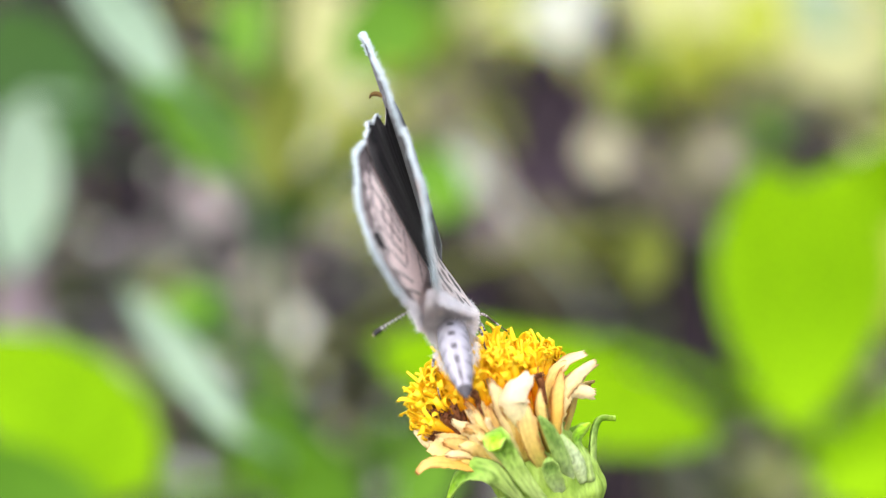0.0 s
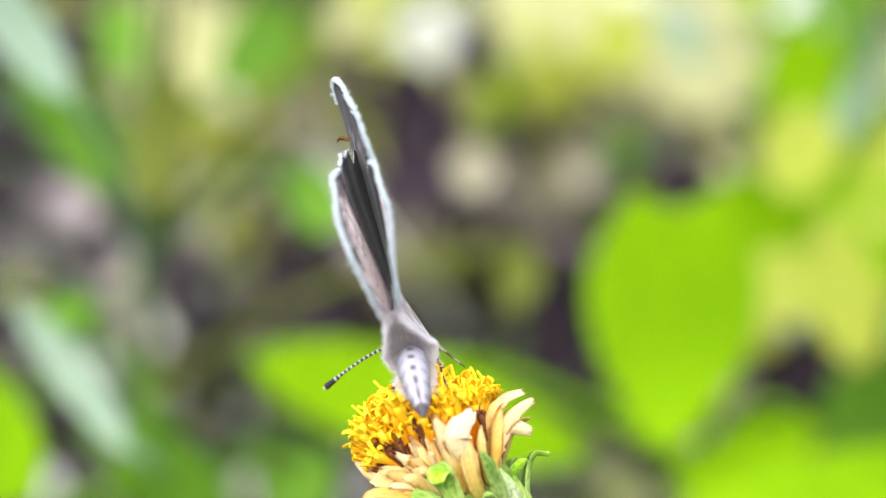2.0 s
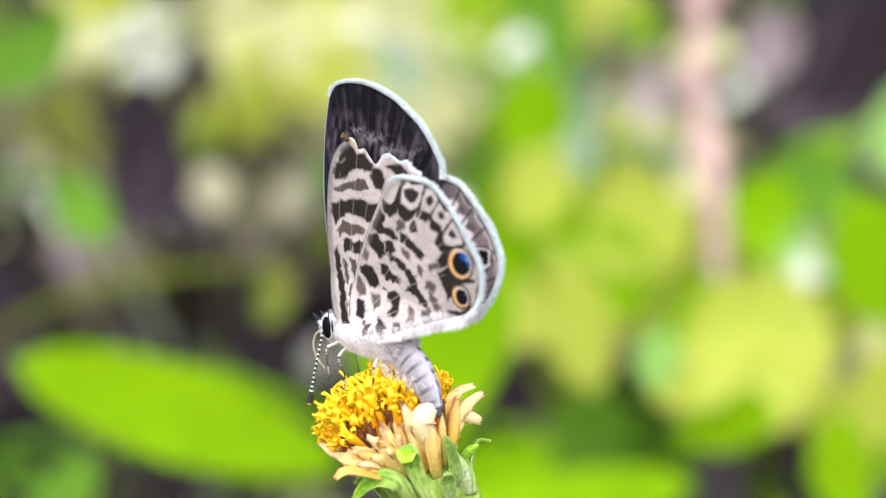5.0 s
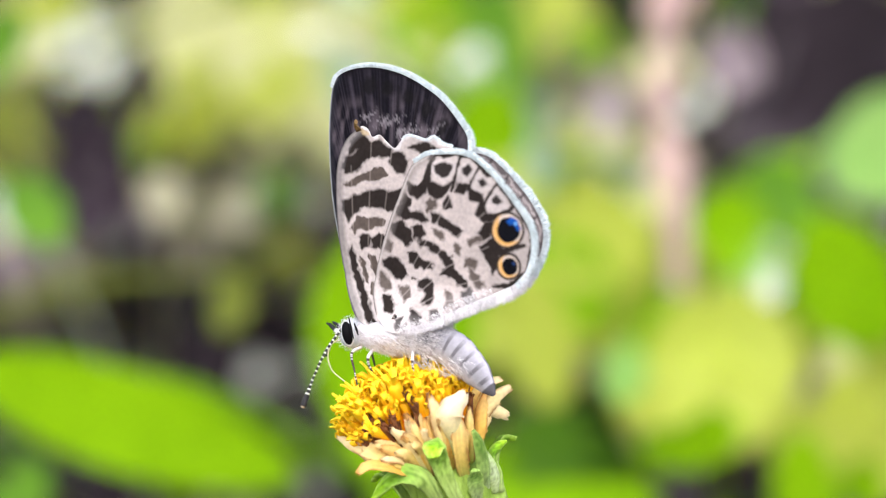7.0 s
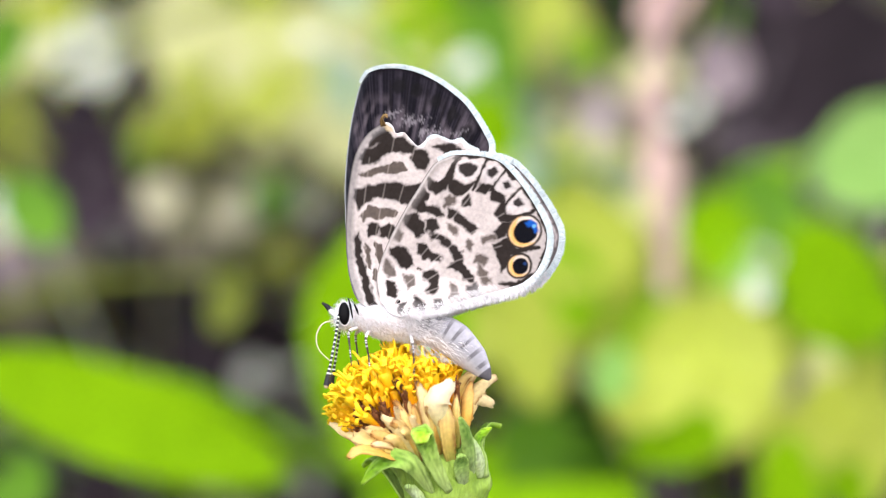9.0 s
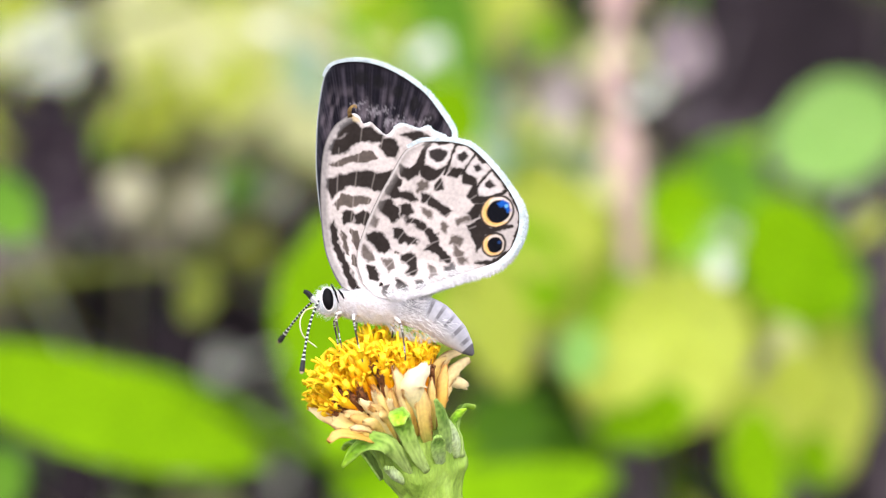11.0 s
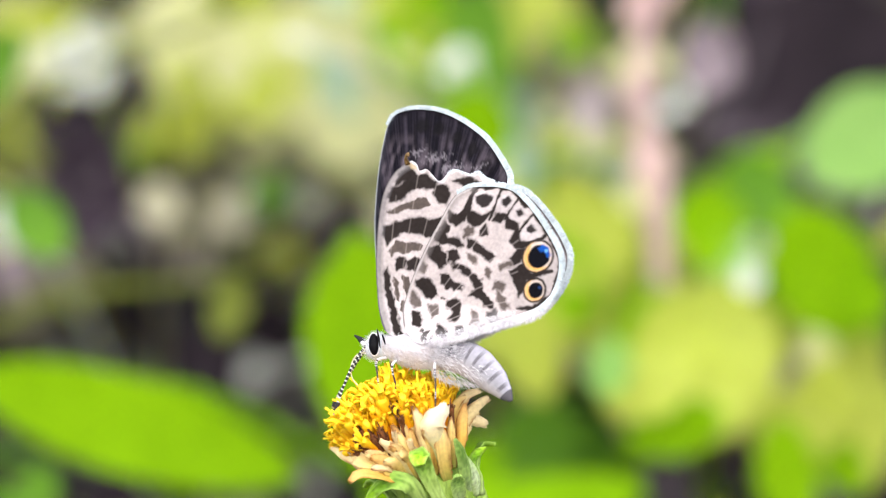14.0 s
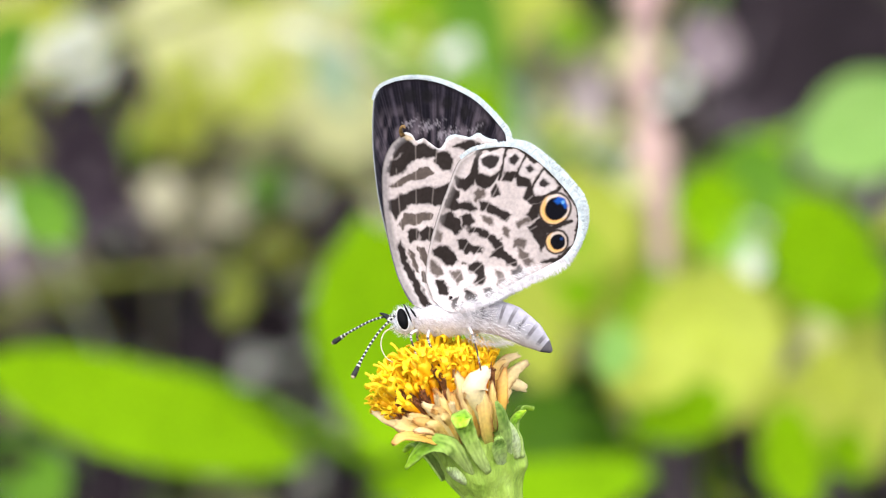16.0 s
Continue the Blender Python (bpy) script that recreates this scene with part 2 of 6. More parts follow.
def blade(bm, at, length, width, roll, pitch, turn, fold=0.15, droop=0.15, shape="oval", n=10):
    """A leaf from its middle: an outline along its length, a folded midrib and a drooping tip."""
    m = Matrix.Translation(at) @ Euler((pitch, 0, turn)).to_matrix().to_4x4() @ Matrix.Rotation(roll, 4, "Y")
    rows = []
    for i in range(n + 1):
        t = i / n
        if shape == "heart":
            w = 0.5 * math.sin(math.pi * min(1.0, 0.06 + 0.94 * t) ** 0.72) ** 0.75 if t < 1 else 0.0
        elif shape == "long":
            w = 0.5 * math.sin(math.pi * t) ** 0.6
        else:
            w = 0.5 * math.sin(math.pi * t ** 0.9) ** 0.62
        w = w * width
        z = (0.5 - t) * length
        rows.append([bm.verts.new(m @ Vector((s * w, -fold * abs(s) * w - droop * length * (2 * t - 1) ** 2 * 0.5, z + (abs(s) * 0.07 * length if shape == "heart" and t == 0 else 0)))) for s in (-1, -0.5, 0, 0.5, 1)])
    for a, b in zip(rows, rows[1:]):
        for k in range(4):
            bm.faces.new((a[k], b[k], b[k + 1], a[k + 1]))
    return m @ Vector((0, 0, 0.5 * length))


def weed(at, top, label, name="weed"):
    """A weed with an upright stalk from the ground to the height top."""
    root = thing(name, (at[0], at[1], 0.0), label, "plant")
    x, y = at
    bm = tube(bmesh.new(), [(x, y, -0.01), (x + 0.006, y + 0.004, top * 0.5), (x - 0.003, y, top)], [(0, 0.0035), (0.7, 0.0022), (1, 0.0008)], 14, 6)
    root["reach"] = top
    part("stalk", bm, STALK, root)
    return root


def leaf(root, at, length, width, roll, material, pitch=0.0, turn=0.0, shape="oval", label=""):
    """A leaf of a weed, held out from the stalk on a thin leaf stalk."""
    bm = bmesh.new()
    at = Vector(at)
    foot = blade(bm, at, length, width, radians(roll), radians(pitch), radians(turn), shape=shape)
    x, y, _ = root.location
    joint = Vector((x, y, max(0.02, min(root["reach"] * 0.96, foot.z - 0.3 * math.hypot(foot.x - x, foot.y - y)))))
    mid = (foot + joint) / 2 + Vector((0, 0.004, 0.006))
    tube(bm, [joint, mid, foot], [(0, 0.0011), (1, 0.0006)], 6, 5)
    return part("leaf", bm, material, root, label)


def sprig(root, at, spread, count, size, materials, seed):
    """Smaller leaves of a weed, scattered about a place."""
    rnd = random.Random(seed)
    for _ in range(count):
        p = (at[0] + rnd.gauss(0, spread[0]), at[1] + abs(rnd.gauss(0, spread[1])), at[2] + rnd.gauss(0, spread[2]))
        ln = size * rnd.uniform(0.5, 1.3)
        leaf(root, p, ln, ln * rnd.uniform(0.35, 0.75), rnd.uniform(-160, 160), rnd.choice(materials), rnd.uniform(-50, 10), rnd.uniform(-40, 40))


def thicket():
    """The tangle of leaves and twigs behind the weeds, too many to count."""
    bm = bmesh.new()
    rnd = random.Random(4)
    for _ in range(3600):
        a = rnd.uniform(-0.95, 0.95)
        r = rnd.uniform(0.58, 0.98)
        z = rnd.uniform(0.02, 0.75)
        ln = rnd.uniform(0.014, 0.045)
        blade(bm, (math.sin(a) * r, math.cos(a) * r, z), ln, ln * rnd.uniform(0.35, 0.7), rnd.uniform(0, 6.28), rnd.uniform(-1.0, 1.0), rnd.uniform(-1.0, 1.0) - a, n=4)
    tagged(part("thicket_leaves", bm, THICKET), "dense tangle of olive green and shade-darkened leaves", "undergrowth", kind="stuff")
    # Small leaves mottle the background with painted shade and bright glints.
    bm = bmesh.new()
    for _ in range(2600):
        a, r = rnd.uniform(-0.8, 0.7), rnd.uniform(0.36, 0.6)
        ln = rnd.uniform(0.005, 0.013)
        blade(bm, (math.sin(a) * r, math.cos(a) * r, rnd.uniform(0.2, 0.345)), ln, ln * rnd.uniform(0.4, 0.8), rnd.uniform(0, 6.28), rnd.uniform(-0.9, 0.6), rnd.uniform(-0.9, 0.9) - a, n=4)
    tagged(part("thicket_leaves", bm, LITTER), "small green leaves on the twigs, others coloured as shade and glints", "undergrowth", kind="stuff")
    bm = bmesh.new()
    for _ in range(330):
        a = rnd.uniform(-0.95, 0.95)
        r = rnd.uniform(0.6, 0.98)
        x, y = math.sin(a) * r, math.cos(a) * r
        h = rnd.uniform(0.4, 0.75)
        tube(bm, [(x, y, -0.01), (x + rnd.uniform(-0.05, 0.05), y, h * 0.5), (x + rnd.uniform(-0.16, 0.16), y + rnd.uniform(-0.03, 0.03), h)], [(0, 0.003), (1, 0.0008)], 6, 5)
    tagged(part("thicket_twigs", bm, BRANCH), "bare dusky twigs among the leaves", "undergrowth", kind="stuff")


ground_sheet()
earth_bank()
thicket()


# ---------------------------------------------------------------- the weeds, plant by plant
w = weed((-0.0098, 0.1820), 0.297, "broad-leaved weed with bright lime heart-shaped leaves")
leaf(w, (-0.0093, 0.1550, 0.2997), 0.0292, 0.0216, 4, LIME, shape='heart', turn=-10, pitch=-6, label='bright lime heart-shaped leaf')
leaf(w, (-0.0421, 0.1600, 0.2913), 0.0450, 0.0128, -72, LIME, pitch=-8, turn=8)
leaf(w, (0.0072, 0.1500, 0.2806), 0.0330, 0.0100, 80, LIME, pitch=-35)
leaf(w, (-0.0035, 0.1700, 0.2825), 0.0206, 0.0082, 70, LIME, pitch=-25)
w = weed((-0.0755, 0.1620), 0.291, "low weed with lime leaves")
leaf(w, (-0.0810, 0.1100, 0.2947), 0.0311, 0.0144, 125, LIME, pitch=-25)
leaf(w, (-0.0812, 0.1000, 0.2887), 0.0229, 0.0092, 110, GREEN, pitch=10)
leaf(w, (-0.0675, 0.1400, 0.2852), 0.0179, 0.0100, 125, GREEN, pitch=12)
leaf(w, (-0.0722, 0.1500, 0.2840), 0.0161, 0.0112, 115, GREEN, pitch=12)
sprig(w, (-0.0755, 0.1450, 0.2882), (0.0115, 0.0223, 0.0086), 8, 0.012, (GREEN, DEEP), 21)
w = weed((-0.0907, 0.1920), 0.331, "weed with long pale mint blades")
leaf(w, (-0.0617, 0.1000, 0.3000), 0.0195, 0.0044, 143, MINT, shape='long')
leaf(w, (-0.0662, 0.1000, 0.3352), 0.0200, 0.0060, 143, MINT, shape='long')
leaf(w, (-0.1009, 0.1400, 0.3213), 0.0222, 0.0104, 10, MINT)
leaf(w, (-0.1027, 0.1500, 0.3346), 0.0238, 0.0166, 150, DEEP)
leaf(w, (-0.0871, 0.1600, 0.3299), 0.0242, 0.0095, 140, GREEN)
leaf(w, (-0.1265, 0.1800, 0.3050), 0.0164, 0.0090, 20, MAUVE)
# Two round leaves added to imitate highlights, seen as blurred discs.
leaf(w, (-0.1210, 0.2574, 0.3052), 0.0105, 0.0100, 10, SAND, label='sandy round leaf standing for a blurred highlight')
leaf(w, (-0.1371, 0.2753, 0.3242), 0.0110, 0.0105, -20, ROSE, label='rosy round leaf standing for a blurred highlight')
sprig(w, (-0.0907, 0.1583, 0.3206), (0.0297, 0.0268, 0.0190), 10, 0.014, (GREEN, DEEP, OLIVE), 22)
w = weed((-0.1892, 0.5020), 0.366, "tall weed with leaves coloured pale yellow as if in the sun")
leaf(w, (-0.1864, 0.4600, 0.3703), 0.0429, 0.0366, 0, SUNLIT)
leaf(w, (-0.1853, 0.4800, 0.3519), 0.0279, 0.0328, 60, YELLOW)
leaf(w, (-0.2130, 0.4800, 0.3394), 0.0200, 0.0250, 80, OLIVE)
leaf(w, (-0.2189, 0.4600, 0.3347), 0.0243, 0.0210, 0, MAUVE)
leaf(w, (-0.2324, 0.4300, 0.3355), 0.0512, 0.0171, 0, SHADE_BROWN)
leaf(w, (-0.2073, 0.4600, 0.3047), 0.0225, 0.0209, 0, MAUVE, label='pale dry round leaf')
leaf(w, (-0.1546, 0.4700, 0.3677), 0.0318, 0.0222, 0, OLIVE)
leaf(w, (-0.1779, 0.4500, 0.3015), 0.0249, 0.0374, 80, SHADE_BROWN)
leaf(w, (-0.1510, 0.4600, 0.3290), 0.0187, 0.0203, 30, OLIVE)
leaf(w, (-0.1942, 0.4900, 0.3330), 0.0368, 0.0218, 150, YELLOW)
leaf(w, (-0.1794, 0.4900, 0.3167), 0.0199, 0.0332, 90, OLIVE)
leaf(w, (-0.1706, 0.4800, 0.3603), 0.0293, 0.0244, 20, YELLOW)
# Small bright leaves stand in for glints that blur into discs.
sprig(w, (-0.1892, 0.4375, 0.3371), (0.0386, 0.0200, 0.0321), 16, 0.0095, (GLINT, SUNLIT, SUNLIT, YELLOW), 63)
sprig(w, (-0.1892, 0.4875, 0.3371), (0.0314, 0.0204, 0.0278), 26, 0.022, (YELLOW, OLIVE, SUNLIT, TAUPE), 23)
w = weed((-0.0934, 0.5020), 0.368, "dead weed with withered leaves, the darkest coloured to stand for shade", name="dead_weed")
leaf(w, (-0.0731, 0.3400, 0.3528), 0.0185, 0.0085, 4, SHADE_BROWN, label='dead curled leaf, darkened as if in shade')
leaf(w, (-0.0735, 0.2900, 0.3301), 0.0275, 0.0170, 4, SHADE_DUSK)
leaf(w, (-0.0620, 0.4400, 0.2982), 0.0312, 0.0312, 30, SHADE_BROWN)
leaf(w, (-0.0433, 0.4600, 0.3230), 0.0138, 0.0231, 75, SHADE_BROWN)
leaf(w, (-0.0816, 0.4700, 0.3147), 0.0251, 0.0408, 70, TAUPE)
leaf(w, (-0.0958, 0.4900, 0.3147), 0.0260, 0.0324, 60, TAUPE)
leaf(w, (-0.0598, 0.4800, 0.3456), 0.0319, 0.0223, 30, TAUPE)
leaf(w, (-0.0692, 0.4500, 0.3282), 0.0166, 0.0182, 0, MAUVE)
# Small pale leaves put in for out-of-focus highlights.
leaf(w, (-0.0729, 0.2245, 0.3209), 0.0085, 0.0080, 15, GLINT, label='small white leaf standing for a blurred highlight')
leaf(w, (-0.0500, 0.2300, 0.3235), 0.0080, 0.0075, -10, SAND)
leaf(w, (-0.0797, 0.4200, 0.3017), 0.0461, 0.0209, 165, SHADE_BROWN)
leaf(w, (-0.1079, 0.4600, 0.3255), 0.0168, 0.0228, 40, MAUVE)
leaf(w, (-0.0922, 0.4400, 0.3283), 0.0248, 0.0131, 60, MAUVE)
leaf(w, (-0.1455, 0.4700, 0.3144), 0.0190, 0.0284, 70, OLIVE)
leaf(w, (-0.1264, 0.4600, 0.2915), 0.0154, 0.0261, 80, TAUPE)
leaf(w, (-0.1583, 0.4600, 0.2998), 0.0188, 0.0219, 20, TAUPE)
leaf(w, (-0.1241, 0.4800, 0.3079), 0.0175, 0.0175, 30, MAUVE)
leaf(w, (-0.1329, 0.4600, 0.3725), 0.0201, 0.0124, 20, SHADE_BROWN)
leaf(w, (-0.1117, 0.4500, 0.3437), 0.0480, 0.0180, 20, MAUVE)
leaf(w, (-0.0742, 0.3000, 0.3317), 0.0455, 0.0037, 35, SHADE_DUSK, shape='long')
leaf(w, (-0.0676, 0.3200, 0.3205), 0.0474, 0.0034, -50, SHADE_DUSK, shape='long')
leaf(w, (-0.0656, 0.3000, 0.3277), 0.0409, 0.0028, 60, SHADE_DUSK, shape='long')
leaf(w, (-0.0948, 0.3300, 0.3264), 0.0388, 0.0035, -20, SHADE_BROWN, shape='long')
leaf(w, (-0.0512, 0.3300, 0.3307), 0.0428, 0.0036, 50, TAUPE, shape='long')
leaf(w, (-0.0616, 0.3300, 0.3163), 0.0392, 0.0031, -60, MAUVE, shape='long')
leaf(w, (-0.1219, 0.4600, 0.3136), 0.0247, 0.0262, 30, TAUPE)
leaf(w, (-0.0852, 0.4800, 0.3387), 0.0239, 0.0271, 60, OLIVE)
leaf(w, (-0.0647, 0.4700, 0.3291), 0.0188, 0.0235, 70, TAUPE)
# Near-black leaves from here stand where the gaps lie in shade.
leaf(w, (-0.0776, 0.3400, 0.2677), 0.0133, 0.0509, 92, SHADE_BROWN)
leaf(w, (-0.1421, 0.4400, 0.3077), 0.0241, 0.0453, 80, SHADE_BROWN)
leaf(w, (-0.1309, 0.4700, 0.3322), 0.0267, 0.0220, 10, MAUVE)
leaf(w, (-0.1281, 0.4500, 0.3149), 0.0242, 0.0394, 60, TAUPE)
leaf(w, (-0.0222, 0.2700, 0.3202), 0.0121, 0.0111, 20, SHADE_BROWN)
leaf(w, (-0.0041, 0.2700, 0.2875), 0.0131, 0.0141, 0, SHADE_BROWN)
leaf(w, (-0.0519, 0.3000, 0.2905), 0.0284, 0.0131, 8, SHADE_BROWN)
leaf(w, (-0.0997, 0.3000, 0.2721), 0.0142, 0.0327, 92, SHADE_BROWN)
leaf(w, (-0.1123, 0.3300, 0.2971), 0.0189, 0.0237, 70, SHADE_DUSK)
sprig(w, (-0.0741, 0.2750, 0.3330), (0.0110, 0.0080, 0.0150), 12, 0.011, (SHADE_BROWN, MAUVE, SHADE_DUSK, SHADE_BROWN), 71)
sprig(w, (-0.0934, 0.3880, 0.3216), (0.0485, 0.0200, 0.0292), 16, 0.0095, (GLINT, SUNLIT, SUNLIT, YELLOW), 64)
sprig(w, (-0.0934, 0.4380, 0.3216), (0.0392, 0.0452, 0.0253), 30, 0.024, (SHADE_BROWN, SHADE_DUSK, TAUPE, OLIVE), 24)
w = weed((-0.0775, 0.5120), 0.382, "weed with yellow and pale leaves, coloured as sunlit")
# The white round leaf is a highlight painted as a leaf.
leaf(w, (-0.0907, 0.3700, 0.3628), 0.0195, 0.0195, 0, GLINT, label='white round leaf standing for a blurred highlight')
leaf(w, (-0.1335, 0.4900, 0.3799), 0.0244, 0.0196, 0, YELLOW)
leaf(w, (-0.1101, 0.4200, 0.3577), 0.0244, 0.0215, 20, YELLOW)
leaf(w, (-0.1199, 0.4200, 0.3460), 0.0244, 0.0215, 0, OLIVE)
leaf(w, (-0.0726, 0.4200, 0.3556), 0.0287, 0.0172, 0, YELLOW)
leaf(w, (-0.0766, 0.4200, 0.3714), 0.0287, 0.0158, 10, SUNLIT)
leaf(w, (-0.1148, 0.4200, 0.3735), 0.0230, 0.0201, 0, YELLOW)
leaf(w, (-0.0600, 0.4600, 0.3568), 0.0286, 0.0226, 10, SUNLIT)
leaf(w, (-0.0282, 0.4600, 0.3582), 0.0297, 0.0252, 0, SUNLIT)
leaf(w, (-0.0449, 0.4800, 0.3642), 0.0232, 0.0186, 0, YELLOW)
leaf(w, (-0.0294, 0.3600, 0.3467), 0.0204, 0.0204, 0, SUNLIT)
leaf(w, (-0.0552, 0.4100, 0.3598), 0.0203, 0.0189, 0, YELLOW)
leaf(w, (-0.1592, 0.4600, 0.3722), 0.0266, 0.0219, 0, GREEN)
leaf(w, (-0.0814, 0.4800, 0.3772), 0.0432, 0.0368, 10, SUNLIT)
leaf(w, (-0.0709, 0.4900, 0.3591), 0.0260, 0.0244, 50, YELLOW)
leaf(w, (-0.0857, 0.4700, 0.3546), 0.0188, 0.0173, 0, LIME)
leaf(w, (-0.0461, 0.4800, 0.3747), 0.0447, 0.0335, 20, SUNLIT)
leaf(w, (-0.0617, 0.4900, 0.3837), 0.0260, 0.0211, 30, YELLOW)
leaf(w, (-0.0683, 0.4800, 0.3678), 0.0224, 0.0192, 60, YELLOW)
leaf(w, (-0.0363, 0.5000, 0.3855), 0.0248, 0.0149, 0, TAUPE)
leaf(w, (-0.1102, 0.3800, 0.3264), 0.0172, 0.0106, 10, SUNLIT)
leaf(w, (-0.0415, 0.4900, 0.3548), 0.0211, 0.0357, 70, OLIVE)
leaf(w, (-0.0852, 0.4100, 0.3478), 0.0165, 0.0110, 20, LIME)
leaf(w, (-0.0917, 0.3100, 0.3566), 0.0115, 0.0104, 0, SUNLIT)
leaf(w, (-0.0867, 0.3200, 0.3660), 0.0118, 0.0094, 30, YELLOW)
leaf(w, (-0.0628, 0.3300, 0.3645), 0.0108, 0.0098, 0, SUNLIT)
leaf(w, (-0.0649, 0.3000, 0.3416), 0.0079, 0.0071, 0, YELLOW)
leaf(w, (-0.0520, 0.3400, 0.3576), 0.0123, 0.0099, 20, SUNLIT)
leaf(w, (-0.0986, 0.3400, 0.3250), 0.0099, 0.0089, 0, ROSE)
leaf(w, (-0.0842, 0.3200, 0.3170), 0.0129, 0.0104, 40, TAUPE)
leaf(w, (-0.0608, 0.3300, 0.3193), 0.0144, 0.0101, 60, TAUPE)
leaf(w, (-0.0511, 0.3300, 0.3252), 0.0084, 0.0076, 0, SAND)
leaf(w, (-0.0456, 0.3600, 0.3314), 0.0103, 0.0092, 0, GREEN)
leaf(w, (-0.0971, 0.3300, 0.3137), 0.0108, 0.0098, 0, MAUVE)
sprig(w, (-0.0775, 0.4161, 0.3625), (0.0525, 0.0200, 0.0217), 16, 0.0095, (GLINT, SUNLIT, SUNLIT, YELLOW), 65)
sprig(w, (-0.0775, 0.4661, 0.3625), (0.0423, 0.0328, 0.0190), 26, 0.02, (YELLOW, SUNLIT, TAUPE, OLIVE), 25)
w = weed((0.0038, 0.4120), 0.369, "weed with fresh green upright leaves")
leaf(w, (0.0004, 0.3300, 0.3579), 0.0344, 0.0178, 10, GREEN)
leaf(w, (-0.0124, 0.3600, 0.3676), 0.0330, 0.0190, 0, LIME)
leaf(w, (0.0032, 0.2000, 0.3222), 0.0133, 0.0109, 20, YELLOW)
leaf(w, (-0.0040, 0.2100, 0.3110), 0.0146, 0.0187, 70, LIME)
leaf(w, (0.0004, 0.2000, 0.3037), 0.0109, 0.0117, 30, YELLOW)
leaf(w, (0.0057, 0.2200, 0.3155), 0.0149, 0.0108, 10, LIME)
leaf(w, (0.0017, 0.2400, 0.3355), 0.0159, 0.0133, 10, LIME)
leaf(w, (0.0096, 0.3600, 0.3464), 0.0152, 0.0165, 20, MINT)
leaf(w, (-0.0005, 0.3300, 0.3460), 0.0119, 0.0107, 20, LIME)
leaf(w, (0.0167, 0.4000, 0.3734), 0.0317, 0.0206, 0, YELLOW)
leaf(w, (0.0186, 0.3000, 0.3304), 0.0209, 0.0165, 30, YELLOW)
leaf(w, (0.0059, 0.3300, 0.3212), 0.0237, 0.0178, 60, LIME)
sprig(w, (0.0038, 0.2600, 0.3359), (0.0164, 0.0200, 0.0321), 16, 0.0095, (GLINT, SUNLIT, SUNLIT, YELLOW), 66)
sprig(w, (0.0038, 0.3100, 0.3359), (0.0140, 0.0464, 0.0278), 22, 0.018, (GREEN, LIME, OLIVE, MINT), 26)
w = weed((0.0366, 0.2520), 0.330, "weed with yellow green leaves in flower light")
leaf(w, (0.0243, 0.1600, 0.2965), 0.0137, 0.0094, 60, YELLOW, pitch=-20)
leaf(w, (0.0330, 0.1700, 0.2944), 0.0134, 0.0112, -40, YELLOW, pitch=-10)
leaf(w, (0.0300, 0.1750, 0.3010), 0.0114, 0.0091, 20, YELLOW)
leaf(w, (0.0385, 0.1850, 0.2998), 0.0118, 0.0102, 80, YELLOW)
leaf(w, (0.0281, 0.1650, 0.2905), 0.0139, 0.0081, 75, LIME)
leaf(w, (0.0192, 0.1550, 0.2991), 0.0071, 0.0060, 0, FRESH, label='pale green round leaf')
leaf(w, (0.0094, 0.1850, 0.3023), 0.0103, 0.0189, 80, YELLOW)
leaf(w, (0.0204, 0.2050, 0.3060), 0.0152, 0.0169, 60, YELLOW)
leaf(w, (0.0297, 0.2150, 0.3053), 0.0148, 0.0157, 20, LIME)
leaf(w, (0.0138, 0.2000, 0.3104), 0.0133, 0.0149, 60, LIME)
leaf(w, (0.0351, 0.1850, 0.3186), 0.0103, 0.0103, 20, LIME)
leaf(w, (0.0526, 0.1950, 0.3112), 0.0163, 0.0212, 60, LIME)
leaf(w, (0.0383, 0.1850, 0.3124), 0.0087, 0.0087, 30, FRESH)
leaf(w, (0.0279, 0.2200, 0.3145), 0.0182, 0.0118, 10, YELLOW)
leaf(w, (0.0280, 0.1860, 0.3019), 0.0158, 0.0134, -10, LIME)
leaf(w, (0.0332, 0.1760, 0.2987), 0.0244, 0.0206, 10, YELLOW)
leaf(w, (0.0545, 0.2000, 0.2989), 0.0165, 0.0165, 30, YELLOW)
leaf(w, (0.0462, 0.2100, 0.2856), 0.0145, 0.0162, 60, YELLOW)
leaf(w, (0.0583, 0.2000, 0.2899), 0.0182, 0.0140, 0, YELLOW)
leaf(w, (0.0473, 0.1850, 0.2897), 0.0149, 0.0110, 60, YELLOW)
leaf(w, (0.0563, 0.1950, 0.2861), 0.0146, 0.0122, -30, YELLOW)
leaf(w, (0.0512, 0.1850, 0.2938), 0.0102, 0.0086, 10, YELLOW)
leaf(w, (0.0178, 0.2000, 0.3163), 0.0166, 0.0149, 60, YELLOW)
leaf(w, (0.0470, 0.2050, 0.2994), 0.0143, 0.0160, 60, YELLOW)
leaf(w, (0.0504, 0.1950, 0.2949), 0.0098, 0.0098, 30, MAUVE)
leaf(w, (0.0669, 0.2400, 0.3336), 0.0234, 0.0178, 60, FRESH)
leaf(w, (0.0103, 0.2050, 0.2851), 0.0168, 0.0126, 30, GREEN)
leaf(w, (0.0442, 0.2000, 0.3227), 0.0108, 0.0133, 60, GREEN)
leaf(w, (0.0605, 0.2150, 0.3012), 0.0139, 0.0121, 30, GREEN)
leaf(w, (0.0184, 0.2150, 0.2812), 0.0130, 0.0174, 80, GREEN)
leaf(w, (0.0443, 0.1750, 0.2835), 0.0091, 0.0152, 80, LIME)
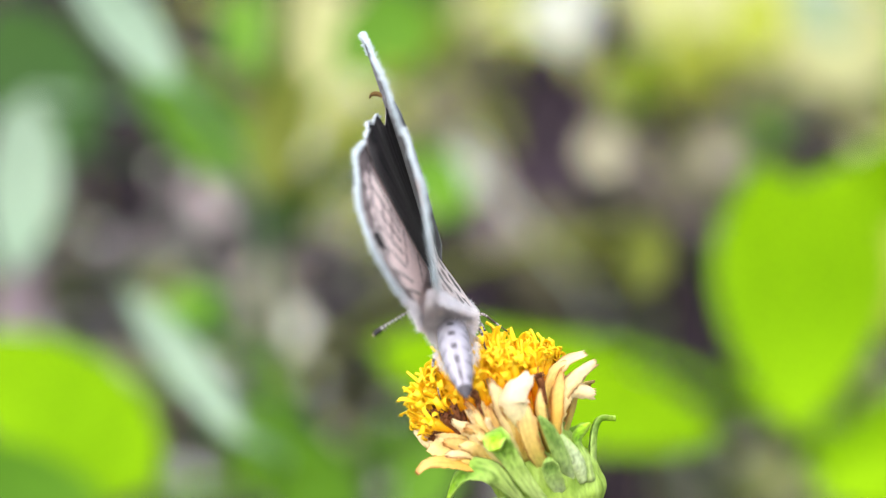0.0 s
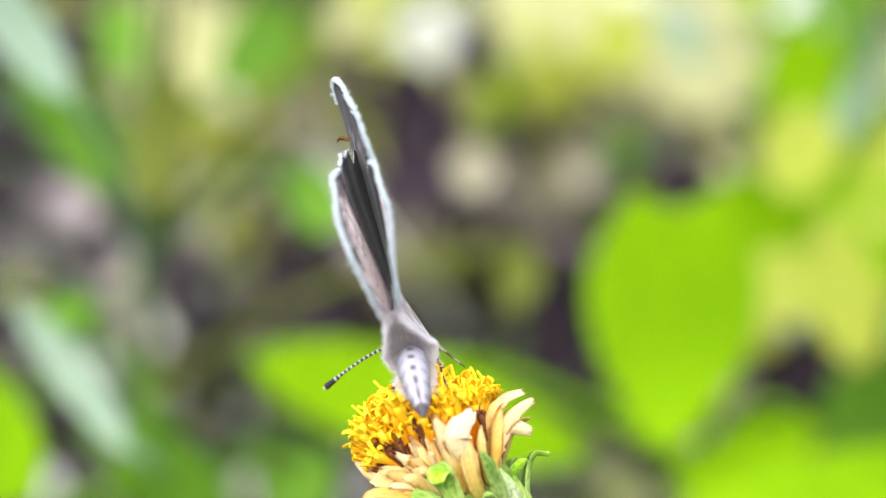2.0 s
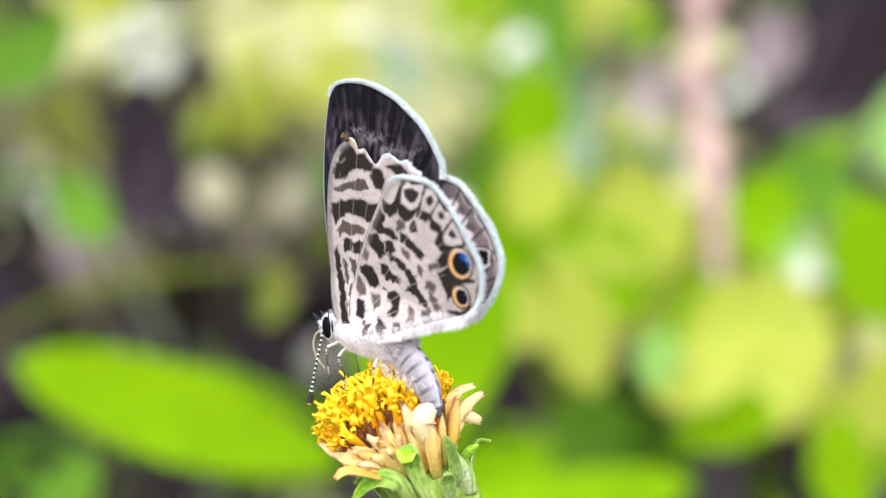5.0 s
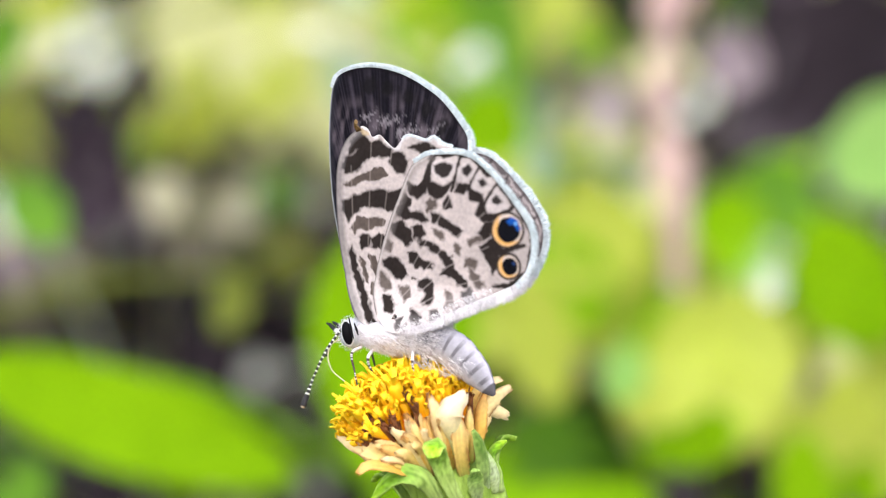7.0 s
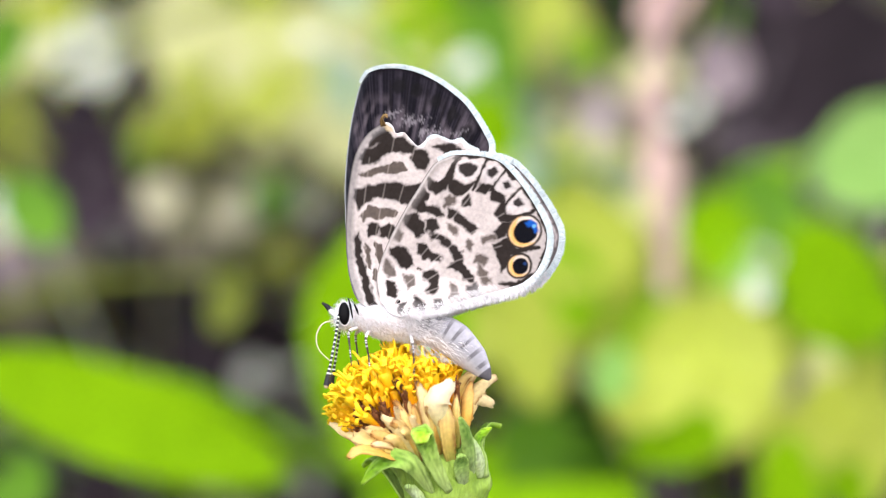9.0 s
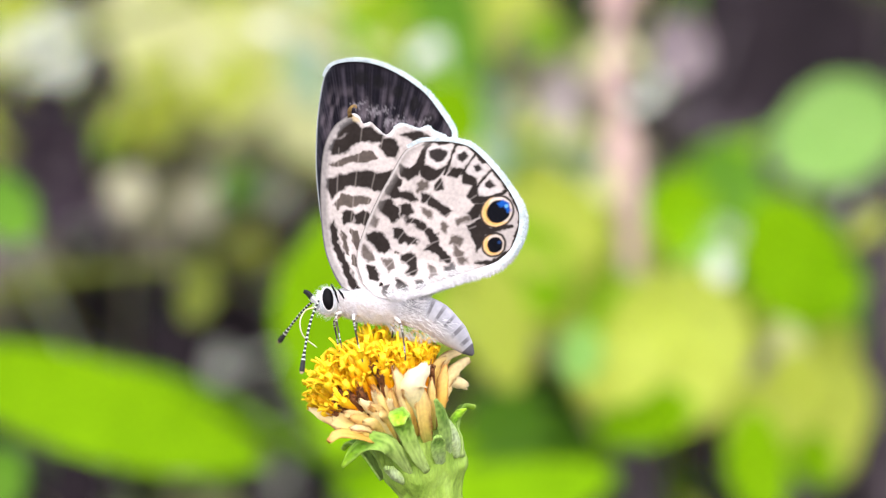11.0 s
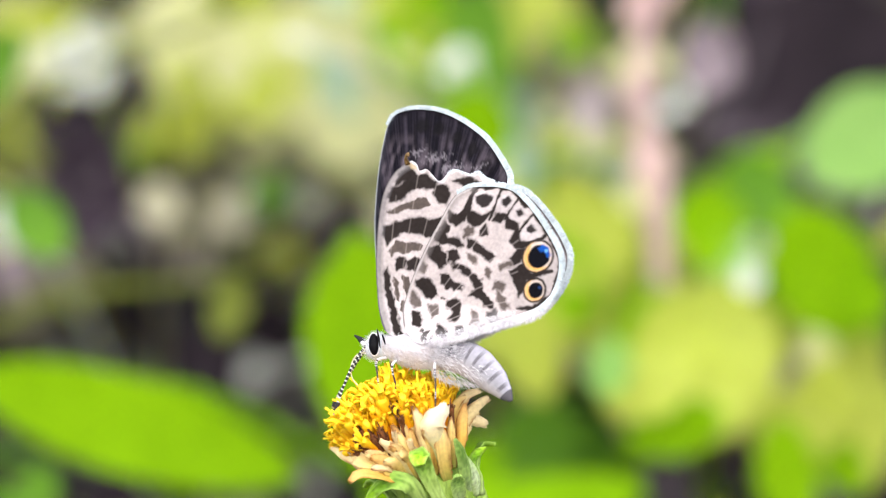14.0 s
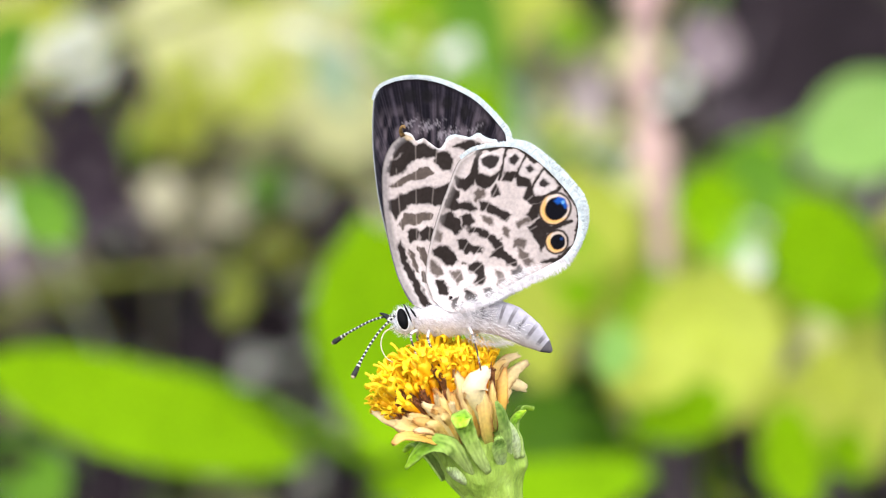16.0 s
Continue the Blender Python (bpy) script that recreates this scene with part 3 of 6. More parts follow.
leaf(w, (0.0185, 0.1500, 0.2980), 0.0050, 0.0045, 0, FRESH)
leaf(w, (0.0401, 0.1800, 0.3102), 0.0044, 0.0039, 0, GLINT)
leaf(w, (0.0341, 0.1900, 0.3063), 0.0049, 0.0044, 0, SUNLIT)
leaf(w, (0.0511, 0.1900, 0.2995), 0.0057, 0.0052, 0, SUNLIT)
leaf(w, (0.0359, 0.1800, 0.2928), 0.0047, 0.0043, 0, SUNLIT)
leaf(w, (0.0460, 0.1900, 0.2865), 0.0074, 0.0052, 30, YELLOW)
leaf(w, (0.0549, 0.1900, 0.2831), 0.0090, 0.0063, -30, LIME)
leaf(w, (0.0586, 0.1900, 0.3076), 0.0082, 0.0074, 0, LIME)
leaf(w, (0.0252, 0.2000, 0.3225), 0.0051, 0.0046, 0, SUNLIT)
leaf(w, (0.0095, 0.2100, 0.3267), 0.0053, 0.0047, 0, MINT)
leaf(w, (0.0335, 0.1700, 0.3140), 0.0054, 0.0048, 0, LIME)
leaf(w, (0.0228, 0.2400, 0.3322), 0.0067, 0.0060, 0, SUNLIT)
sprig(w, (0.0366, 0.2120, 0.3008), (0.0221, 0.0209, 0.0174), 26, 0.011, (YELLOW, LIME, GREEN, YELLOW), 27)
w = weed((0.0439, 0.3920), 0.359, "weed with withered leaves and near-black ones standing for shaded gaps", name="dead_weed")
leaf(w, (0.0267, 0.2400, 0.3112), 0.0150, 0.0103, 20, DEEP)
leaf(w, (0.0159, 0.2200, 0.2895), 0.0115, 0.0168, 60, SHADE_BROWN)
leaf(w, (0.0250, 0.3000, 0.3438), 0.0165, 0.0110, 10, MAUVE)
# This round leaf is added as the disc of a distant highlight.
leaf(w, (0.0364, 0.1930, 0.3414), 0.0088, 0.0084, 20, MAUVE, label='mauve round leaf standing for a blurred highlight')
leaf(w, (0.0204, 0.2325, 0.3377), 0.0095, 0.0045, 10, ROSE)
leaf(w, (0.0428, 0.2600, 0.3510), 0.0119, 0.0099, 20, MAUVE)
# Large near-black leaves paint shade over the lit bank.
leaf(w, (0.0572, 0.2800, 0.3479), 0.0241, 0.0335, 80, SHADE_BROWN)
leaf(w, (0.0692, 0.2900, 0.3578), 0.0236, 0.0236, 60, SHADE_BROWN)
leaf(w, (0.0658, 0.3100, 0.3625), 0.0294, 0.0339, 60, SHADE_BROWN)
leaf(w, (0.0754, 0.3000, 0.3536), 0.0286, 0.0220, 20, SHADE_BROWN)
leaf(w, (0.0424, 0.2000, 0.2829), 0.0107, 0.0099, 30, SHADE_DUSK)
leaf(w, (0.0190, 0.3800, 0.3549), 0.0343, 0.0159, 10, TAUPE)
sprig(w, (0.0439, 0.2480, 0.3355), (0.0342, 0.0200, 0.0405), 16, 0.0095, (GLINT, SUNLIT, SUNLIT, YELLOW), 68)
sprig(w, (0.0439, 0.2980, 0.3355), (0.0279, 0.0364, 0.0349), 18, 0.016, (SHADE_BROWN, SHADE_DUSK, GREEN, TAUPE), 28)
stick = thing("woody_stem", (0.0340, 0.2137, 0.0), "pale pink woody stem standing in the weeds", "stem")
part("knot", ball(bmesh.new(), (0.0255, 0.2021, 0.3508), (0.00138, 0.00132, 0.00263)), PINK, stick)
part("knot", ball(bmesh.new(), (0.0256, 0.2021, 0.3378), (0.00138, 0.00132, 0.00263)), PINK, stick)
part("knot", ball(bmesh.new(), (0.0269, 0.2021, 0.3265), (0.00138, 0.00132, 0.00263)), PINK, stick)
part("twig", tube(bmesh.new(), [(0.0275, 0.2037, 0.3478), (0.0355, 0.2097, 0.3598), (0.0415, 0.2157, 0.3778)], [(0, 0.00132), (1, 0.00049)], 10, 7), PINK, stick)
part("trunk", tube(bmesh.new(), [(0.0289, 0.2037, 0.3631), (0.0275, 0.2037, 0.3478), (0.0276, 0.2037, 0.3318), (0.0289, 0.2037, 0.3175), (0.0300, 0.2037, 0.3024), (0.0340, 0.2137, -0.0100)], [(0, 0.0034), (0.07, 0.0031), (0.12, 0.0024), (0.18, 0.0017), (1, 0.0018)], 90, 10, 0.12), PINK, stick)
stick = thing("fallen_branch", (0.0846, 0.2800, 0.0), "dusky purple branch leaning on the bank", "branch")
part("knot", ball(bmesh.new(), (0.0422, 0.2680, 0.3404), (0.00172, 0.00163, 0.00327)), BRANCH, stick)
part("knot", ball(bmesh.new(), (0.0556, 0.2680, 0.3365), (0.00172, 0.00163, 0.00327)), BRANCH, stick)
part("knot", ball(bmesh.new(), (0.0668, 0.2680, 0.3326), (0.00172, 0.00163, 0.00327)), BRANCH, stick)
part("twig", tube(bmesh.new(), [(0.0447, 0.2700, 0.3374), (0.0527, 0.2760, 0.3494), (0.0587, 0.2820, 0.3674)], [(0, 0.00163), (1, 0.00061)], 10, 7), BRANCH, stick)
part("trunk", tube(bmesh.new(), [(0.0302, 0.2700, 0.3474), (0.0447, 0.2700, 0.3374), (0.0580, 0.2700, 0.3305), (0.0693, 0.2700, 0.3236), (0.0806, 0.2700, 0.3157), (0.0846, 0.2800, -0.0100)], [(0, 0.00429), (0.5, 0.00409), (1, 0.00327)], 24, 10, 0.12), BRANCH, stick)
stick = thing("woody_stem", (0.0335, 0.2000, 0.0), "short brown stem among the leaves", "stem")
part("trunk", tube(bmesh.new(), [(0.0283, 0.1900, 0.2894), (0.0295, 0.1900, 0.2810), (0.0335, 0.2000, -0.0100)], [(0, 0.00399), (0.5, 0.00380), (1, 0.00304)], 24, 10, 0.12), BRANCH, stick)


# ---------------------------------------------------------------- the flower
CUP = surface("green involucre", (0.20, 0.34, 0.03), (0.40, 0.57, 0.09), 900, rough=0.55, fine=7000, bump_mm=0.2, thin=0.15, third=(0.52, 0.70, 0.18), stretch=(1, 1, 0.35))
STEM = surface("green stem", (0.26, 0.44, 0.04), (0.50, 0.66, 0.14), 700, rough=0.5, fine=4000, bump_mm=0.05, stretch=(1, 1, 0.15))
PETAL = painted("dry petal", 0.6, 4000, 0.06, 0.25)
FLESH = painted("fleshy bract", 0.5, 3500, 0.08, 0.12)
PITH = surface("orange disc", (0.95, 0.34, 0.004), (1.0, 0.58, 0.010), 900, rough=0.6, fine=4000, bump_mm=0.1)


def floret_mat():
    """Golden florets: deep orange at the foot, lemon at the lobes."""
    m, nt, b = nodes_of("golden floret")
    tc = nt.nodes.new("ShaderNodeTexCoord")
    sp = nt.nodes.new("ShaderNodeSeparateXYZ")
    nt.links.new(tc.outputs["Object"], sp.inputs[0])
    rise = nt.nodes.new("ShaderNodeMath")
    rise.operation = "MULTIPLY"
    rise.inputs[1].default_value = 330.0
    nt.links.new(sp.outputs["Z"], rise.inputs[0])
    col = ramp(nt, rise.outputs[0], [(0.10, (1.0, 0.33, 0.003)), (0.50, (1.0, 0.43, 0.004)), (0.78, (1.0, 0.59, 0.008)), (1.0, (1.0, 0.73, 0.020))])
    fine = noise_node(nt, 2500, 4)
    col = mixcol(nt, col, ramp(nt, fine, [(0.3, (0.94, 0.90, 0.85)), (0.65, (1, 1, 1))]), 1.0, "MULTIPLY")
    info = nt.nodes.new("ShaderNodeObjectInfo")
    col = mixcol(nt, col, ramp(nt, info.outputs["Random"], [(0.0, (1.0, 0.86, 0.7)), (1.0, (1, 1, 1))]), 1.0, "MULTIPLY")
    nt.links.new(col, b.inputs["Base Color"])
    b.inputs["Roughness"].default_value = 0.5
    b.inputs["Specular IOR Level"].default_value = 0.3
    bump(nt, b, fine, 0.4, 0.00004)
    translucent(nt, b, col, 0.18)
    return m


GOLD = floret_mat()
RUST = surface("withered floret", (0.07, 0.018, 0.008), (0.30, 0.10, 0.02), 1500, rough=0.7, fine=9000, bump_mm=0.08)

HEAD = Matrix.Translation((-0.0005, 0.0046, 0.3016)) @ Matrix.Rotation(radians(-18.0), 4, "Y")
FOOT = Vector((0.0040, 0.0100, 0.0))


def fl(x, y, z):
    """A place of the flower head, in millimetres from the middle of its rim along its own axis."""
    return HEAD @ Vector((x * MM, y * MM, z * MM))


flower = thing("flower", FOOT, "withering orange-yellow composite flower head on a green stem", "flower")


def flower_stem():
    bm = tube(bmesh.new(), [fl(0.1, 0, -4.8), fl(0.15, 0, -6.3), fl(0.2, 0, -8.5), fl(0.1, 0.3, -13), (0.0052, 0.006, 0.27), (0.0058, 0.008, 0.2), (0.005, 0.009, 0.1), (FOOT.x, FOOT.y, -0.008)],
              [(0, 0.0018), (0.14, 0.00155), (0.3, 0.0013), (1, 0.0019)], 60, 14, 0.04)
    part("stem", bm, STEM, flower, "ribbed light green stem")


def flower_cup():
    """A rounded cup, fuller on one side, with soft uneven ribs."""
    bm = bmesh.new()
    seg, prof = 72, spline([(1.5, 0.30, -7.4), (1.6, 0.34, -6.6), (1.75, 0.40, -6.0), (2.1, 0.48, -5.4), (2.3, 0.46, -4.8), (2.35, 0.34, -4.1), (2.3, 0.2, -3.3), (2.2, 0.05, -2.5), (2.0, 0, -1.8), (1.0, 0, -1.3)], 30)
    rings = []
    for p in prof:
        ring = []
        for k in range(seg):
            a = k / seg * math.tau
            c, s = math.cos(a), math.sin(a)
            rib = 0.07 * abs(math.sin(5.5 * a + 0.5 * noise.noise((c, s, p.z * 0.4)))) + 0.12 * noise.noise((c * 1.6, s * 1.6, p.z * 0.7)) + 0.05 * noise.noise((c * 6, s * 6, p.z * 1.8))
            r = p.x * (0.96 + rib)
            ring.append(bm.verts.new(fl(p.y + c * r, s * r, p.z)))
        rings.append(ring)
    for a, b in zip(rings, rings[1:]):
        for k in range(seg):
            bm.faces.new((a[k], a[(k + 1) % seg], b[(k + 1) % seg], b[k]))
    bm.faces.new(rings[-1])
    bm.faces.new(rings[0][::-1])
    part("involucre", bm, CUP, flower, "pale green ribbed cup")


def coloured(ob, colours):
    at = ob.data.attributes.new("tint", "FLOAT_COLOR", "POINT")
    at.data.foreach_set("color", np.array([(*c, 1) for c in colours], np.float32).ravel())
    return ob


def blended(stops, t):
    return lerp([(p, Vector(c)) for p, c in stops], t)


YOUNG = [(0, (0.56, 0.70, 0.24)), (0.3, (0.46, 0.64, 0.14)), (0.55, (0.18, 0.40, 0.02)), (0.75, (0.28, 0.58, 0.012)), (1, (0.48, 0.78, 0.03))]
BLOOM = [(0, (0.64, 0.76, 0.34)), (0.5, (0.70, 0.80, 0.46)), (1, (0.50, 0.66, 0.24))]
DARK = [(0, (0.60, 0.72, 0.34)), (0.4, (0.36, 0.52, 0.14)), (0.7, (0.14, 0.28, 0.04)), (1, (0.30, 0.48, 0.10))]
DRY = [(0, (0.56, 0.58, 0.12)), (0.28, (0.82, 0.60, 0.15)), (0.6, (0.90, 0.64, 0.21)), (1, (0.92, 0.68, 0.32))]
RUSTY = [(0, (0.60, 0.50, 0.10)), (0.3, (0.82, 0.48, 0.09)), (0.7, (0.86, 0.54, 0.17)), (1, (0.72, 0.38, 0.12))]
CREAM = [(0, (0.58, 0.60, 0.20)), (0.4, (0.88, 0.68, 0.28)), (1, (0.92, 0.73, 0.42))]
BLEACHED = [(0, (0.62, 0.62, 0.20)), (0.3, (0.94, 0.80, 0.42)), (0.55, (0.93, 0.76, 0.48)), (1, (0.93, 0.79, 0.58))]



def bract(pts, width, face, cup=0.35, colours=YOUNG, thick=0.00013):
    """A fleshy green bract: pale margins, a warty back."""
    w = [(i / (len(width) - 1), v * MM) for i, v in enumerate(width)]
    n, m = 26, 8
    ob = part("bract", strap(bmesh.new(), [fl(*p) for p in pts], w, HEAD.to_3x3() @ Vector(face), cup, thick, n, m, 0.08), FLESH, flower)
    seed = len(bpy.data.objects)
    rnd, tint = random.Random(seed), []
    for i in range(n + 1):
        for k in range(m + 1):
            c = blended(colours, min(1, max(0, i / n + rnd.uniform(-0.05, 0.05))))
            spot = noise.noise((i * 0.45 + seed, k * 0.9, seed)) + 0.5 * noise.noise((i * 1.3, k * 2.1 + seed, 4))
            c = c.lerp(Vector((0.55, 0.73, 0.19)), 0.55 * abs(2 * k / m - 1) ** 3 + max(0, spot) * 0.5)
            c = c.lerp(Vector((0.06, 0.13, 0.02)), min(0.6, max(0, -spot) * 0.9)) * rnd.uniform(0.7, 1.0)
            tint += [tuple(c), tuple(c)]
    coloured(ob, tint)


def petal(pts, width, face, cup=0.25, colours=DRY, label="", thick=0.00007, stain=0.5):
    """A withered petal, browned along its margins and at its torn tip."""
    w = [(i / (len(width) - 1), v * MM) for i, v in enumerate(width)]
    n, m = 22, 8
    ob = part("petal", strap(bmesh.new(), [fl(*p) for p in pts], w, HEAD.to_3x3() @ Vector(face), cup, thick, n, m, 0.28, 0.0003), PETAL, flower, label)
    rnd, tint = random.Random(len(bpy.data.objects)), []
    phase = rnd.uniform(0, 9)
    for i in range(n + 1):
        for k in range(m + 1):
            t, x = i / n, 2 * k / m - 1
            c = blended(colours, t)
            edge = max(abs(x) ** 4, max(0, (t - 0.86) / 0.14)) * max(0, noise.noise((t * 4 + phase, x * 1.5, phase)) + 0.25) * 2.2
            streak = max(0, noise.noise((t * 2 + phase, x * 5, phase + 3)) - 0.15)
            c = c.lerp(Vector((0.34, 0.12, 0.03)), min(0.85, stain * (edge + 0.7 * streak)))
            tint += [tuple(c), tuple(c)]
    coloured(ob, tint)


def flower_leaves():
    # the curled bracts: a blunt one, an upright one, a small hook, a drooping one and a broken stub
    bract([(0.55, -2.1, -4.9), (0.35, -2.7, -4.0), (0.2, -3.15, -2.9), (0.15, -3.5, -2.1), (0.12, -3.85, -1.6), (0.05, -4.2, -1.65), (0.0, -4.35, -2.0)], [0.4, 0.7, 0.85, 1.0, 1.15, 1.05, 0.6], (0, -1, 0.25), 0.25)
    bract([(1.95, -1.6, -4.4), (2.1, -2.3, -3.7), (2.25, -2.9, -2.8), (2.3, -3.3, -1.95), (2.22, -3.6, -1.3)], [0.5, 0.7, 0.7, 0.55, 0.2], (0.4, -1, 0.1), -0.4, DARK)
    bract([(2.55, -1.0, -4.8), (2.72, -1.2, -3.8), (2.68, -1.3, -3.15), (2.8, -1.35, -2.75), (3.15, -1.35, -2.5), (3.6, -1.3, -2.4)], [0.5, 0.5, 0.42, 0.5, 0.5, 0.15], (0.5, -1, 0.3), -0.35)
    bract([(-0.35, -1.9, -4.8), (-0.55, -2.5, -3.9), (-0.9, -3.0, -2.95), (-1.6, -3.2, -2.42), (-2.4, -2.9, -2.5), (-3.1, -2.45, -2.85), (-3.7, -2.0, -3.25)], [0.4, 0.7, 1.0, 1.1, 0.95, 0.7, 0.2], (-0.3, -0.8, 0.6), 0.2)
    bract([(1.35, -1.9, -4.7), (1.45, -2.45, -4.1), (1.6, -2.8, -3.5), (1.7, -3.1, -3.2)], [0.5, 0.8, 0.8, 0.45], (0.2, -1, 0.1), 0.3, DARK)
    bract([(2.3, -1.3, -4.7), (2.5, -1.7, -4.0), (2.5, -2.0, -3.2), (2.35, -2.2, -2.4)], [0.5, 0.8, 0.7, 0.3], (0.6, -1, 0), -0.4, BLOOM)
    bract([(-0.7, -1.6, -5.2), (-1.1, -2.1, -4.7), (-1.35, -2.4, -4.2), (-1.45, -2.7, -4.0)], [0.5, 0.6, 0.6, 0.3], (-0.3, -1, 0), -0.3, BLOOM)
    rnd = random.Random(11)
    for k in range(4):
        a = 0.35 + k * 0.75
        c, s = math.cos(a), math.sin(a)
        bract([(c * 2.4, s * 2.4, -4.8), (c * 3.0, s * 3.0, -3.2), (c * 3.6, s * 3.6, -2.4), (c * 4.3, s * 4.3, -2.6)], [0.9, 1.0, 0.8, 0.4], (c * 0.3, s * 0.3, 1))
    # the forked petals that spread to one side
    petal([(-0.9, -2.6, -2.9), (-2.0, -2.9, -1.75), (-3.0, -2.4, -0.95), (-3.9, -1.3, -0.2), (-4.6, -0.5, 0.3)], [0.6, 1.0, 0.9, 0.7, 0.25], (0.2, -0.8, 0.6), -0.5, CREAM)
    petal([(-0.9, -2.5, -2.9), (-1.9, -3.1, -2.15), (-2.8, -3.7, -1.65), (-3.4, -4.05, -1.5), (-3.9, -4.25, -1.7)], [0.7, 1.1, 1.0, 0.7, 0.35], (-0.1, -0.7, 0.9), colours=RUSTY, stain=0.8)
    petal([(-0.9, -2.4, -2.7), (-1.8, -2.9, -1.6), (-2.7, -2.9, -0.95), (-3.5, -2.6, -0.7)], [0.8, 0.95, 1.3, 0.45], (0, -0.9, 0.6))
    # narrow ones that fan out over the front
    for k in range(19):
        f = k / 18
        x0, x1 = -0.95 + 1.5 * f + rnd.uniform(-0.15, 0.15), -2.75 + 3.7 * f + rnd.uniform(-0.2, 0.2)
        z1 = -0.75 + 1.5 * f + rnd.choice((-0.75, -0.2, 0.1, 0.35)) + rnd.uniform(-0.2, 0.2)
        wide, y1 = rnd.uniform(0.42, 0.9), rnd.uniform(-3.65, -3.0)
        bow = rnd.uniform(-0.25, 0.25)
        petal([(x0, -2.4, -2.9), (x0 * 0.7 + x1 * 0.3 + bow * 0.5, -2.8, -1.9), (x0 * 0.35 + x1 * 0.65 + bow, -3.05 - 0.1 * (k % 3), z1 * 0.55 - 0.75), (x1, y1, z1)], [wide * 0.7, wide, wide * 0.95, 0.22], (rnd.uniform(-0.6, 0.6), -1, 0.3), rnd.uniform(-0.6, 0.6), (DRY, CREAM, RUSTY, DRY)[k % 4], stain=rnd.uniform(0.5, 1.3))
    # the white hooded one and the pale one under it
    petal([(1.0, -2.7, -2.2), (1.1, -3.1, -1.4), (1.1, -3.5, -0.8), (1.15, -3.75, -0.25), (1.5, -3.7, 0.2), (2.0, -3.4, 0.45), (2.35, -3.1, 0.75)], [0.5, 0.8, 1.25, 1.5, 1.35, 0.95, 0.45], (-0.1, -1, 0.3), -0.7, BLEACHED, "bleached white hooded petal", 0.00012, 0.1)
    petal([(1.0, -1.9, -3.6), (1.2, -2.75, -2.4), (1.45, -3.15, -1.3), (1.7, -3.2, -0.4)], [0.5, 0.8, 0.9, 0.2], (0.3, -1, 0.2), 0.5, stain=1.0)
    petal([(1.6, -2.0, -2.9), (1.9, -2.6, -1.7), (2.15, -2.7, -0.8), (2.35, -2.4, -0.1)], [0.4, 0.55, 0.5, 0.12], (0.2, -1, 0.1), -0.6, stain=1.2)
    # the bundle that spreads to the other side
    petal([(1.8, -1.9, -2.6), (2.4, -1.7, -1.3), (3.1, -1.1, -0.6), (4.15, -0.3, -1.25)], [0.6, 0.95, 1.0, 0.5], (-0.1, -1, 0.5), -0.5, CREAM, stain=0.3)
    petal([(1.8, -1.7, -2.4), (2.6, -1.5, -0.9), (3.5, -0.8, -0.15), (4.65, -0.05, 0.15)], [0.5, 0.85, 0.85, 0.4], (-0.2, -1, 0.4), -0.5, CREAM, stain=0.5)
    petal([(1.8, -1.4, -2.2), (2.5, -1.2, -0.5), (3.3, -0.6, 0.45), (4.3, 0.1, 0.6)], [0.5, 0.75, 0.7, 0.3], (-0.2, -1, 0.4), 0.5, CREAM, stain=0.9)
    petal([(1.8, -1.2, -1.9), (2.3, -1.3, -0.5), (2.9, -0.9, 0.35), (3.5, -0.4, 0.6)], [0.4, 0.5, 0.5, 0.15], (-0.2, -1, 0.2), 0.6, stain=1.0)
    petal([(1.9, -1.9, -2.5), (2.5, -2.0, -1.4), (2.9, -1.7, -0.4), (3.3, -1.3, 0.3)], [0.5, 0.7, 0.65, 0.2], (-0.1, -1, 0.3), -0.3, RUSTY)
    for k in range(15):
        a = radians(8 + k * 11.5)
        c, s = math.cos(a), math.sin(a)
        out = rnd.uniform(3.4, 4.2)
        petal([(c * 1.9, s * 1.9, -2.5), (c * 2.7, s * 2.7, -1.5), (c * 3.3, s * 3.3, -0.7), (c * out, s * out, rnd.uniform(-0.8, 0.6))], [0.8, 1.1, 0.95, 0.3], (-c, -s, 1.2))


